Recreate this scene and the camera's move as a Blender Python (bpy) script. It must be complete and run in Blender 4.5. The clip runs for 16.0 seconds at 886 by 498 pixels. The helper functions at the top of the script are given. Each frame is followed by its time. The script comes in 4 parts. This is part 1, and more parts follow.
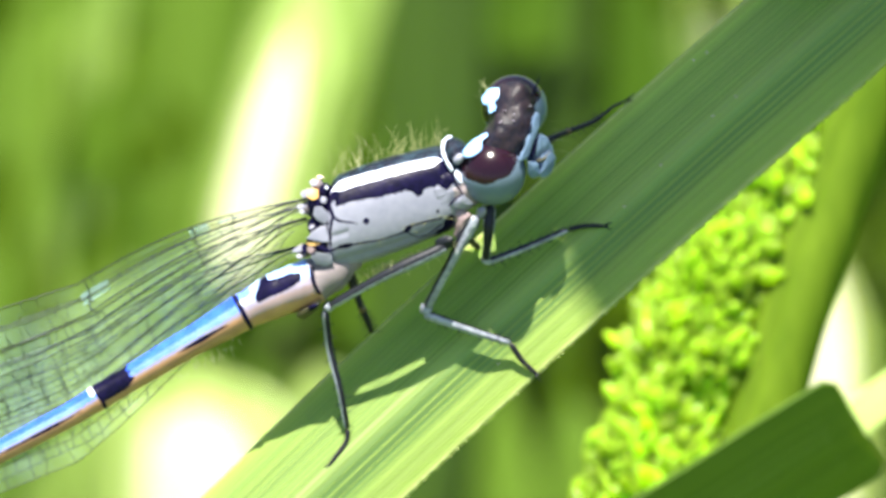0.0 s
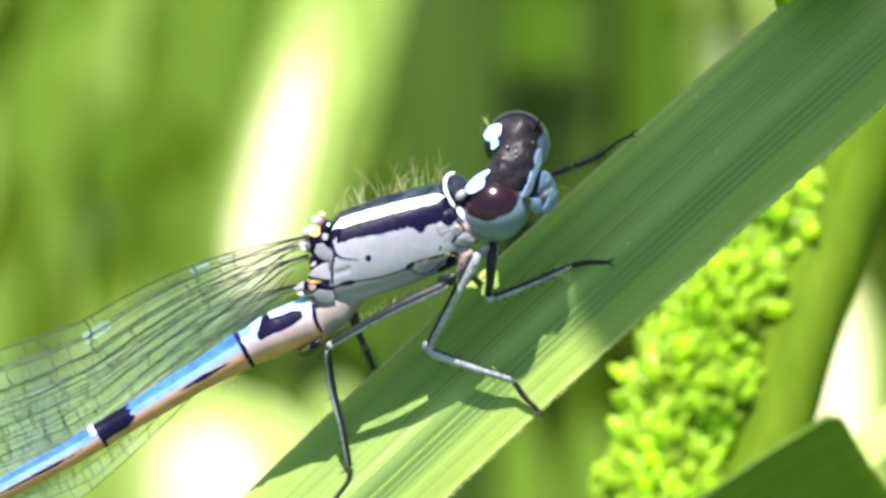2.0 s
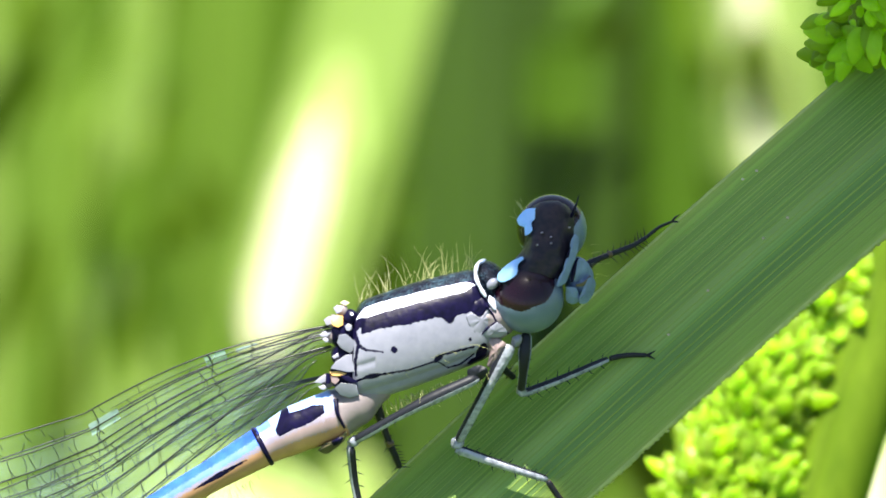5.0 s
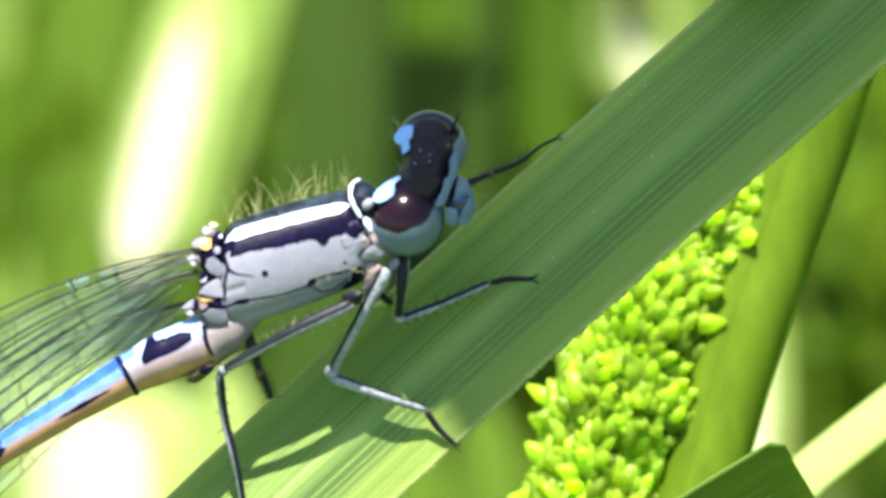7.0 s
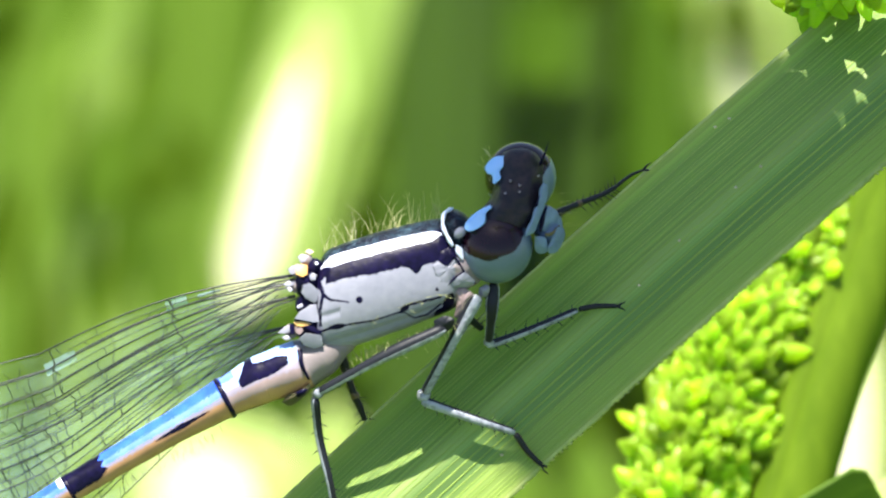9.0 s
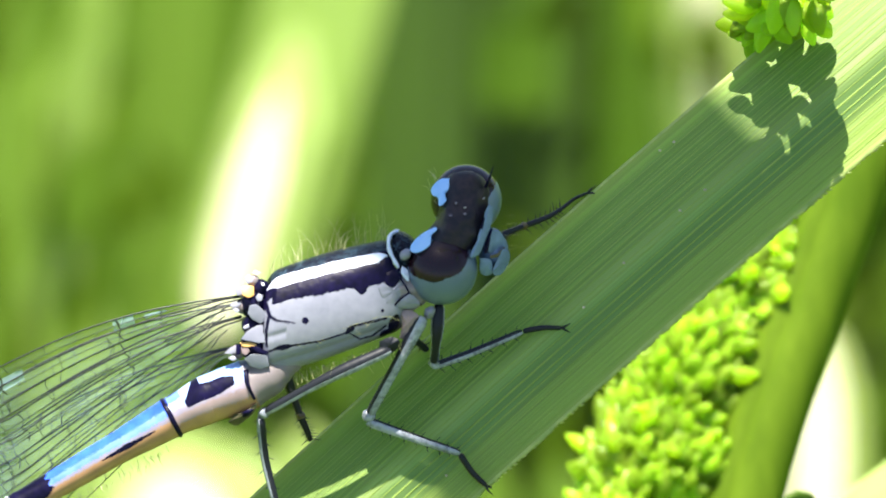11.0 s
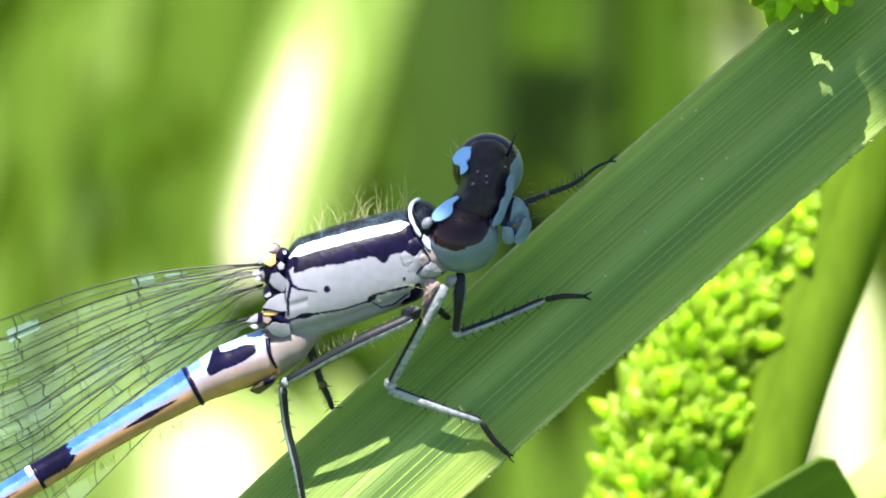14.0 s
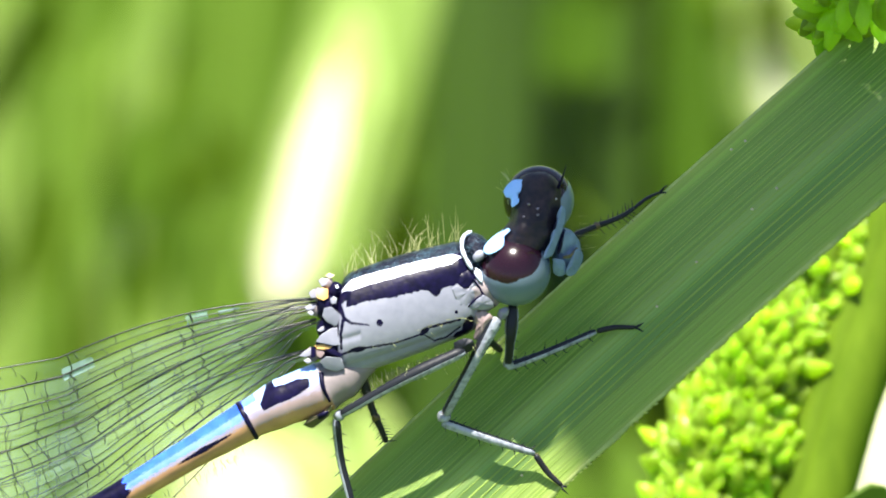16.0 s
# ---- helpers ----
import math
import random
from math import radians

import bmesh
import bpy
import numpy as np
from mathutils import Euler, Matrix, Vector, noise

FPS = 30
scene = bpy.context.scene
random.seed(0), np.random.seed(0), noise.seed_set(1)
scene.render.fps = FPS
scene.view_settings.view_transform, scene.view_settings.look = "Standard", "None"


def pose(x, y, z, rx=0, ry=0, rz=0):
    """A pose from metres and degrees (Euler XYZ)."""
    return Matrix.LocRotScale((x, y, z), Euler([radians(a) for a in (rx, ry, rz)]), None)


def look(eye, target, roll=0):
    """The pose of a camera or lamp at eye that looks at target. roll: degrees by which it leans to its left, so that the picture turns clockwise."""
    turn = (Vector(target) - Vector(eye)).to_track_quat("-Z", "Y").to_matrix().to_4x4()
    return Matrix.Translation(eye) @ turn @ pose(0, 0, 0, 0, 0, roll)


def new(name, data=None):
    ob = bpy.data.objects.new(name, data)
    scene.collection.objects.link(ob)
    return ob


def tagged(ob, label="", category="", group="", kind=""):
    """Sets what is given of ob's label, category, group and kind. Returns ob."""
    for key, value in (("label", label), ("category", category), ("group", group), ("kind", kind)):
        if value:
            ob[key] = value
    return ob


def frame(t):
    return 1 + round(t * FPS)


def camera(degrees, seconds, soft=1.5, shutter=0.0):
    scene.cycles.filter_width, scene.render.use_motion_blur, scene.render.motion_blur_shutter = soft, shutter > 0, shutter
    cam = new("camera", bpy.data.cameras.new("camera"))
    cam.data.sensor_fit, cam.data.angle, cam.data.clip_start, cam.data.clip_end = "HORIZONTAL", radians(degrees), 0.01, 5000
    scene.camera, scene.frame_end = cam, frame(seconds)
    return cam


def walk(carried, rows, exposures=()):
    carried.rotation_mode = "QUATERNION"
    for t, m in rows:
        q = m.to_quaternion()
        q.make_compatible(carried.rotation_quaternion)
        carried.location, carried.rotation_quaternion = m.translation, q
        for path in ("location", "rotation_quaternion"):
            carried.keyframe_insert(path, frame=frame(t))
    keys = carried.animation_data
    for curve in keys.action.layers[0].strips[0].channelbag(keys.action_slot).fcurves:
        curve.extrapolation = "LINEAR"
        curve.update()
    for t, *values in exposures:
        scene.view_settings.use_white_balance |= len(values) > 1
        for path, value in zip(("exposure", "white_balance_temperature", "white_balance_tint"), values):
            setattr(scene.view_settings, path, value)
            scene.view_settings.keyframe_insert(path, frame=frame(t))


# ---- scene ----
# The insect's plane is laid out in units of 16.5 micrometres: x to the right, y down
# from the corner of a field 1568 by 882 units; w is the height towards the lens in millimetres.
UNIT = 0.0165
REACH = 0.5
HIGH = 0.9  # height of the perch over the ground
BASE = look((0, -0.4532, HIGH + 0.2113), (0, 0, HIGH))
FIELD = BASE @ Matrix.Translation((0, 0, -REACH))


def spot(x, y, w=0.0):
    """A place in the field's own space, in metres."""
    return Vector(((x - 784) * UNIT, (441 - y) * UNIT, w)) * 0.001


# ---- camera ----
cam = camera(2.964, 16.0, soft=1.7)
cam.data.dof.use_dof = True
cam.data.dof.focus_distance = 0.511
cam.data.dof.aperture_fstop = 335
# seconds, aim across and down in units, nearness, lean in degrees, drift of the eye in millimetres
WALK = [
    (0.0, -66.7, 28.8, 0.9263, -0.28, -1.38, -2.32),
    (0.5, -9.2, -104.9, 0.9224, -0.34, -0.86, -1.94),
    (1.0, 57.5, -190.2, 0.9260, -0.39, -0.62, -1.79),
    (1.5, 21.3, -180.5, 0.9277, -0.36, -0.70, -1.62),
    (2.0, -70.8, -41.5, 0.9310, -0.44, -0.88, -1.43),
    (2.5, -144.5, -10.2, 0.9348, -0.44, -1.06, -1.24),
    (3.0, -141.4, -20.0, 0.9348, -0.38, -1.26, -1.03),
    (3.2, -120.2, -96.7, 0.9346, -0.35, -1.25, -0.95),
    (5.3, -120.2, -212.3, 0.9967, -0.20, -1.31, -0.06),
    (5.5, -102.9, -48.2, 1.0033, -0.22, -1.31, 0.02),
    (6.0, -114.4, -36.5, 1.0199, -0.25, -1.41, 0.22),
    (6.5, -94.4, -100.4, 1.0285, -0.24, -1.71, 0.37),
    (7.0, 91.8, -66.1, 1.0340, -0.12, -1.47, 0.18),
    (7.5, 101.2, -141.6, 1.0245, -0.11, -1.39, 0.23),
    (8.0, 3.9, -191.4, 1.0151, -0.17, -1.21, 0.04),
    (8.2, -41.1, -106.7, 1.0124, -0.15, -1.13, -0.03),
    (10.3, -45.9, -143.7, 0.9966, 0.13, -0.19, -0.81),
    (10.5, -49.2, -121.5, 0.9961, 0.18, -0.05, -0.83),
    (11.0, 30.4, -153.2, 0.9980, 0.23, 0.24, -0.54),
    (11.5, -50.9, -169.4, 0.9998, 0.13, 0.42, -0.47),
    (12.0, -155.6, -109.9, 1.0002, 0.09, 0.06, -0.42),
    (12.5, -103.7, -176.6, 0.9961, 0.11, 0.32, -0.03),
    (13.0, -33.3, 25.4, 0.9961, 0.01, 0.62, -0.92),
    (13.5, 20.5, -17.3, 0.9957, 0.08, 0.75, -0.51),
    (14.0, -7.9, -97.0, 0.9981, 0.16, 0.58, 0.20),
    (14.5, 0.0, 0.0, 1.0000, 0.00, 0.40, -0.01),
    (15.0, 2.8, -52.9, 0.9954, 0.02, 0.54, 0.04),
    (15.5, -33.9, -52.5, 0.9932, -0.28, 0.04, 0.21),
    (16.0, -99.8, -155.6, 0.9945, -0.42, -0.17, 0.61),
]


def aim(ax, ay, near, lean, ex, ey):
    eye = FIELD @ Vector((ex * 0.001, ey * 0.001, REACH / near))
    target = FIELD @ spot(784 + ax, 441 + ay)
    return look(eye, target, lean)


walk(cam, [(t, aim(*row)) for t, *row in WALK])

# ---- light ----
scene.view_settings.exposure = 1.55
SUN_WAY = Vector((-0.08, 0.86, 0.50)).normalized()  # in the field's own space
SUN = (FIELD.to_3x3() @ SUN_WAY).normalized()
world = bpy.data.worlds.new("sky")
scene.world = world
world.use_nodes = True
sky = world.node_tree.nodes.new("ShaderNodeTexSky")
sky.sky_type, sky.sun_disc = "NISHITA", False
sky.sun_elevation = math.asin(SUN.z)
sky.sun_rotation = math.atan2(SUN.x, SUN.y)
world.node_tree.links.new(sky.outputs[0], world.node_tree.nodes["Background"].inputs[0])
world.node_tree.nodes["Background"].inputs[1].default_value = 0.078
sun = new("sun", bpy.data.lights.new("sun", "SUN"))
sun.data.energy, sun.data.angle, sun.data.color = 5.0, radians(0.53), (1, 0.95, 0.86)
sun.matrix_world = look(SUN * 5, (0, 0, 0))


# ---- materials ----
def shader(name, color, rough=0.5, dark=None, scale=800.0, stretch=(1, 1, 1), bump=0.0, through_light=0.0,
           metal=0.0, coat=0.0, coords="Object", spread=(0.35, 0.65), second=None, sheen_color=None, spec=0.5):
    """Two-scale mottled paint; through_light mixes in light that passes through a thin leaf."""
    m = bpy.data.materials.new(name)
    m.use_nodes = True
    nt = m.node_tree
    b = nt.nodes["Principled BSDF"]
    link = nt.links.new
    tc = nt.nodes.new("ShaderNodeTexCoord")
    mp = nt.nodes.new("ShaderNodeMapping")
    mp.inputs["Scale"].default_value = stretch
    link(tc.outputs[coords], mp.inputs[0])
    n1 = nt.nodes.new("ShaderNodeTexNoise")
    n1.inputs["Scale"].default_value, n1.inputs["Detail"].default_value = scale, 5
    link(mp.outputs[0], n1.inputs["Vector"])
    n2 = nt.nodes.new("ShaderNodeTexNoise")
    n2.inputs["Scale"].default_value, n2.inputs["Detail"].default_value = scale * 0.17, 3
    link(mp.outputs[0], n2.inputs["Vector"])
    add = nt.nodes.new("ShaderNodeMath")
    add.operation = "ADD"
    link(n1.outputs[0], add.inputs[0])
    link(n2.outputs[0], add.inputs[1])
    half = nt.nodes.new("ShaderNodeMath")
    half.operation = "MULTIPLY"
    half.inputs[1].default_value = 0.5
    link(add.outputs[0], half.inputs[0])
    ramp = nt.nodes.new("ShaderNodeValToRGB")
    e = ramp.color_ramp.elements
    e[0].position, e[1].position = spread
    e[0].color = (*(dark or [c * 0.75 for c in color]), 1)
    e[1].color = (*color, 1)
    if second:
        mid = e.new((spread[0] + spread[1]) / 2)
        mid.color = (*second, 1)
    link(half.outputs[0], ramp.inputs[0])
    link(ramp.outputs[0], b.inputs["Base Color"])
    b.inputs["Roughness"].default_value, b.inputs["Metallic"].default_value = rough, metal
    b.inputs["Coat Weight"].default_value = coat
    b.inputs["Coat Roughness"].default_value = 0.12
    b.inputs["Specular IOR Level"].default_value = spec
    if bump:
        bp = nt.nodes.new("ShaderNodeBump")
        bp.inputs["Strength"].default_value = bump
        bp.inputs["Distance"].default_value = 0.00005
        link(n1.outputs[0], bp.inputs["Height"])
        link(bp.outputs[0], b.inputs["Normal"])
    if through_light:
        tr = nt.nodes.new("ShaderNodeBsdfTranslucent")
        tint = nt.nodes.new("ShaderNodeMix")
        tint.data_type, tint.blend_type = "RGBA", "MULTIPLY"
        tint.inputs[0].default_value = 1.0
        link(ramp.outputs[0], tint.inputs[6])
        tint.inputs[7].default_value = (1.9, 1.75, 0.55, 1)
        link(tint.outputs[2], tr.inputs[0])
        mix = nt.nodes.new("ShaderNodeMixShader")
        mix.inputs[0].default_value = through_light
        link(b.outputs[0], mix.inputs[1])
        link(tr.outputs[0], mix.inputs[2])
        link(mix.outputs[0], nt.nodes["Material Output"].inputs[0])
    return m


def film_shader(name, tint, least, most):
    """Clear wing film: nearly all passes, with a faint gloss."""
    m = bpy.data.materials.new(name)
    m.use_nodes = True
    nt = m.node_tree
    b = nt.nodes["Principled BSDF"]
    b.inputs["Base Color"].default_value = (*tint, 1)
    b.inputs["Roughness"].default_value = 0.22
    clear = nt.nodes.new("ShaderNodeBsdfTransparent")
    mix = nt.nodes.new("ShaderNodeMixShader")
    noise_node = nt.nodes.new("ShaderNodeTexNoise")
    noise_node.inputs["Scale"].default_value = 900
    ramp = nt.nodes.new("ShaderNodeMapRange")
    ramp.inputs[1].default_value, ramp.inputs[2].default_value = 0.45, 0.72
    ramp.inputs[3].default_value, ramp.inputs[4].default_value = least, most
    tc = nt.nodes.new("ShaderNodeTexCoord")
    nt.links.new(tc.outputs["Object"], noise_node.inputs["Vector"])
    nt.links.new(noise_node.outputs[0], ramp.inputs[0])
    nt.links.new(ramp.outputs[0], mix.inputs[0])
    nt.links.new(clear.outputs[0], mix.inputs[1])
    nt.links.new(b.outputs[0], mix.inputs[2])
    nt.links.new(mix.outputs[0], nt.nodes["Material Output"].inputs[0])
    return m


SHEEN = shader("iridescent_chitin", (0.07, 0.14, 0.18), 0.3, (0.004, 0.004, 0.013), 14000, bump=1.2, metal=0.5, spread=(0.48, 0.66), spec=0.3)
BLACK = shader("black_chitin", (0.008, 0.006, 0.034), 0.3, (0.003, 0.003, 0.010), 6000, bump=0.2, spec=0.1)
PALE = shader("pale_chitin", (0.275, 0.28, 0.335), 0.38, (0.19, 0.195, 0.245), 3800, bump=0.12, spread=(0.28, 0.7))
WHITE_BLUE = shader("white_blue_chitin", (0.74, 0.78, 0.88), 0.38, (0.60, 0.68, 0.84), 1500, bump=0.15)
BLUE = shader("sky_blue_chitin", (0.05, 0.17, 0.84), 0.22, (0.022, 0.07, 0.62), 2200, bump=0.35)
SKY_WHITE = shader("white_sky_chitin", (0.40, 0.56, 0.92), 0.34, (0.26, 0.44, 0.88), 1800, bump=0.15)
OLIVE = shader("olive_chitin", (0.14, 0.12, 0.045), 0.6, (0.05, 0.045, 0.02), 2600, bump=0.3)
SPOT_BLUE = shader("spot_blue_chitin", (0.31, 0.56, 0.92), 0.3, (0.24, 0.49, 0.88), 2500, bump=0.1)
FLESH = shader("flesh_chitin", (0.38, 0.275, 0.27), 0.42, (0.26, 0.19, 0.185), 1800, bump=0.2)
AMBER = shader("amber_chitin", (0.75, 0.46, 0.14), 0.4, (0.5, 0.25, 0.06), 3000)
CREAM = shader("cream_chitin", (0.75, 0.66, 0.45), 0.4, (0.5, 0.42, 0.25), 3000)
LIGHT_BLUE = shader("light_blue_chitin", (0.18, 0.31, 0.94), 0.22, (0.08, 0.19, 0.84), 2600, bump=0.35)
LILAC = shader("lilac_chitin", (0.34, 0.30, 0.37), 0.4, (0.25, 0.22, 0.29), 2200, bump=0.2)
ORANGE = shader("orange_chitin", (0.52, 0.29, 0.14), 0.42, (0.36, 0.19, 0.10), 1800, bump=0.2)
GREY_FLESH = shader("grey_flesh_chitin", (0.29, 0.24, 0.25), 0.45, (0.20, 0.17, 0.165), 1800, bump=0.25)
HEAD_BLACK = shader("rough_black_chitin", (0.032, 0.019, 0.022), 0.46, (0.006, 0.005, 0.011), 5200, bump=0.55, spec=0.3, spread=(0.42, 0.66))
EYE_DARK = shader("eye_dark", (0.019, 0.0045, 0.010), 0.19, (0.009, 0.003, 0.007), 900, spec=0.32)
EYE_PALE = shader("eye_pale", (0.135, 0.190, 0.265), 0.35, (0.095, 0.140, 0.19), 1100, coat=0.12)
FACE = shader("face_blue", (0.17, 0.255, 0.38), 0.42, (0.08, 0.13, 0.22), 3500, bump=0.3)
LEG_PALE = shader("leg_pale", (0.33, 0.355, 0.40), 0.24, (0.13, 0.14, 0.17), 7000, bump=0.8, spread=(0.36, 0.56), coat=0.3)
LEG_DARK = shader("leg_dark", (0.014, 0.016, 0.022), 0.48, None, 2500, bump=0.3, spec=0.25)
LEG_BROWN = shader("leg_brown", (0.11, 0.075, 0.03), 0.4, None, 2500)
HAIR = shader("hair", (0.46, 0.47, 0.20), 0.3, None, 1000)
VEIN = shader("wing_vein", (0.022, 0.025, 0.018), 0.35, None, 1500)
FILM = film_shader("wing_film", (0.40, 0.58, 0.48), 0.06, 0.15)
# Pale blue reflections on single wing cells, painted as a denser film.
FILM_CELL = film_shader("reflection_wing_film", (0.60, 0.85, 0.92), 0.30, 0.55)


def blade_shader(name, bands, through_light):
    """A broad leaf: its colour goes in bands across, with fine ribs and slow blotches along it."""
    m = bpy.data.materials.new(name)
    m.use_nodes = True
    nt = m.node_tree
    b, link = nt.nodes["Principled BSDF"], nt.links.new
    tc = nt.nodes.new("ShaderNodeTexCoord")
    sep = nt.nodes.new("ShaderNodeSeparateXYZ")
    link(tc.outputs["UV"], sep.inputs[0])
    ramp = nt.nodes.new("ShaderNodeValToRGB")
    e = ramp.color_ramp.elements
    e[0].position, e[0].color = bands[0][0], (*bands[0][1], 1)
    e[1].position, e[1].color = bands[-1][0], (*bands[-1][1], 1)
    for at, color in bands[1:-1]:
        e.new(at).color = (*color, 1)
    link(sep.outputs[0], ramp.inputs[0])
    last = ramp.outputs[0]
    relief = None
    for stretch, low, high, edge in (((70, .3, 1), .91, 1.10, (.36, .66)), ((24, .2, 1), .89, 1.12, (.35, .65)), ((5, .8, 1), .84, 1.16, (.3, .7))):
        mp = nt.nodes.new("ShaderNodeMapping")
        mp.inputs["Scale"].default_value = stretch
        link(tc.outputs["UV"], mp.inputs[0])
        n = nt.nodes.new("ShaderNodeTexNoise")
        n.inputs["Scale"].default_value, n.inputs["Detail"].default_value = 1.0, 4
        link(mp.outputs[0], n.inputs["Vector"])
        rng = nt.nodes.new("ShaderNodeMapRange")
        rng.inputs[1].default_value, rng.inputs[2].default_value = edge
        rng.inputs[3].default_value, rng.inputs[4].default_value = low, high
        link(n.outputs[0], rng.inputs[0])
        mul = nt.nodes.new("ShaderNodeMix")
        mul.data_type, mul.blend_type = "RGBA", "MULTIPLY"
        mul.inputs[0].default_value = 1.0
        link(last, mul.inputs[6])
        link(rng.outputs[0], mul.inputs[7])
        last = mul.outputs[2]
        relief = relief or n.outputs[0]
    link(last, b.inputs["Base Color"])
    b.inputs["Roughness"].default_value = 0.42
    b.inputs["Specular IOR Level"].default_value = 0.4
    bp = nt.nodes.new("ShaderNodeBump")
    bp.inputs["Strength"].default_value, bp.inputs["Distance"].default_value = 0.3, 0.00005
    link(relief, bp.inputs["Height"])
    link(bp.outputs[0], b.inputs["Normal"])
    tint = nt.nodes.new("ShaderNodeMix")
    tint.data_type, tint.blend_type = "RGBA", "MULTIPLY"
    tint.inputs[0].default_value = 1.0
    link(last, tint.inputs[6])
    tint.inputs[7].default_value = (1.72, 1.75, 0.42, 1)
    tr = nt.nodes.new("ShaderNodeBsdfTranslucent")
    link(tint.outputs[2], tr.inputs[0])
    mix = nt.nodes.new("ShaderNodeMixShader")
    mix.inputs[0].default_value = through_light
    link(b.outputs[0], mix.inputs[1])
    link(tr.outputs[0], mix.inputs[2])
    link(mix.outputs[0], nt.nodes["Material Output"].inputs[0])
    return m


# The first bands paint in the lit strip along the upper margin.
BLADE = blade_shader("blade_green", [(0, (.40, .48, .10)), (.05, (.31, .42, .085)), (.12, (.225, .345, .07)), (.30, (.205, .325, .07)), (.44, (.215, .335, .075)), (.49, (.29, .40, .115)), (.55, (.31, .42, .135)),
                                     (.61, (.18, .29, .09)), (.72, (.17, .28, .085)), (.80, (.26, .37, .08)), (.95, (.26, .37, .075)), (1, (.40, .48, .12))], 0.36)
DARK_LEAF = shader("dark_leaf", (0.14, 0.235, 0.018), 0.5, (0.08, 0.16, 0.010), 1.0, (60, 1.2, 1), 0.3, 0.08, coords="UV", spread=(0.36, 0.62))
BLADE_VEIN = shader("blade_vein", (0.38, 0.50, 0.10), 0.5, (0.25, 0.38, 0.07), 400, through_light=0.3)
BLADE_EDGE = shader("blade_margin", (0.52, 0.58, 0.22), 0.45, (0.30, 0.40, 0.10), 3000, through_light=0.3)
def vary_by_object(m, low, high):
    """Each object's own shade, from low to high times the paint."""
    nt = m.node_tree
    ramp = next(n for n in nt.nodes if n.type == "VALTORGB")
    info = nt.nodes.new("ShaderNodeObjectInfo")
    rng = nt.nodes.new("ShaderNodeMapRange")
    rng.inputs[3].default_value, rng.inputs[4].default_value = low, high
    nt.links.new(info.outputs["Random"], rng.inputs[0])
    mul = nt.nodes.new("ShaderNodeMix")
    mul.data_type, mul.blend_type = "RGBA", "MULTIPLY"
    mul.inputs[0].default_value = 1.0
    targets = [l.to_socket for l in ramp.outputs[0].links]
    nt.links.new(ramp.outputs[0], mul.inputs[6])
    nt.links.new(rng.outputs[0], mul.inputs[7])
    for sock in targets:
        nt.links.new(mul.outputs[2], sock)


def vary_by_island(m, low, high):
    """Each loose piece's own shade."""
    nt = m.node_tree
    ramp = next(n for n in nt.nodes if n.type == "VALTORGB")
    info = nt.nodes.new("ShaderNodeNewGeometry")
    rng = nt.nodes.new("ShaderNodeMapRange")
    rng.inputs[3].default_value, rng.inputs[4].default_value = low, high
    nt.links.new(info.outputs["Random Per Island"], rng.inputs[0])
    mul = nt.nodes.new("ShaderNodeMix")
    mul.data_type, mul.blend_type = "RGBA", "MULTIPLY"
    mul.inputs[0].default_value = 1.0
    targets = [l.to_socket for l in ramp.outputs[0].links]
    nt.links.new(ramp.outputs[0], mul.inputs[6])
    nt.links.new(rng.outputs[0], mul.inputs[7])
    for sock in targets:
        nt.links.new(mul.outputs[2], sock)


HUSK = shader("husk_green", (0.43, 0.58, 0.06), 0.28, (0.26, 0.42, 0.022), 900, (1, 1, 0.4), 0.4, 0.6, spread=(0.3, 0.7))
vary_by_object(HUSK, 0.65, 1.4)
HUSK_MASS = shader("husk_mass_green", (0.43, 0.58, 0.06), 0.28, (0.26, 0.42, 0.022), 900, (1, 1, 0.4), 0.4, 0.6, spread=(0.3, 0.7))
vary_by_island(HUSK_MASS, 0.7, 1.3)
SHEATH = shader("sheath_green", (0.20, 0.31, 0.020), 0.5, (0.105, 0.19, 0.009), 1100, (1, 1, 0.02), 0.2, 0.4, spec=0.15)
STEM = shader("stem_green", (0.18, 0.29, 0.022), 0.45, (0.11, 0.20, 0.010), 500, (1, 1, 0.08), 0.2, 0.25)
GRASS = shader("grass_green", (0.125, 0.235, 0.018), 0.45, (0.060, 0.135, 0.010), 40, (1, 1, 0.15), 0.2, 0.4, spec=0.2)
# The glow of sunlit far blades is put into the warm and straw colours.
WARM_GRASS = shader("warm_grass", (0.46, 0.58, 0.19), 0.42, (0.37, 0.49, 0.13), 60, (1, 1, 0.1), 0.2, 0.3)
SUNLIT_STRAW = shader("sunlit_straw", (0.86, 0.84, 0.66), 0.4, (0.74, 0.74, 0.48), 60, (1, 1, 0.1), 0.2, 0.2)
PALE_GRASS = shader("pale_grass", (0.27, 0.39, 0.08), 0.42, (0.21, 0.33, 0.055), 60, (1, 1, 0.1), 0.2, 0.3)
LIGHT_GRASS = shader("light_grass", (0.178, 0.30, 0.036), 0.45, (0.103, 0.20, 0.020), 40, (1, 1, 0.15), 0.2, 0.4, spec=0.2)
# Shaded copy of the meadow grass: the shade is put into its colour.
SHADE_GRASS = shader("shade_grass", (0.042, 0.089, 0.005), 0.45, (0.027, 0.062, 0.0035), 60, (1, 1, 0.2), 0.2, 0.2)
FOLIAGE = shader("foliage_green", (0.17, 0.28, 0.012), 0.5, (0.08, 0.155, 0.004), 60, (1, 1, 1), 0.2, 0.35, spec=0.1)
vary_by_island(FOLIAGE, 0.25, 1.0)
SOIL = shader("ground_moss", (0.10, 0.18, 0.008), 0.9, (0.04, 0.08, 0.005), 14, bump=0.3)


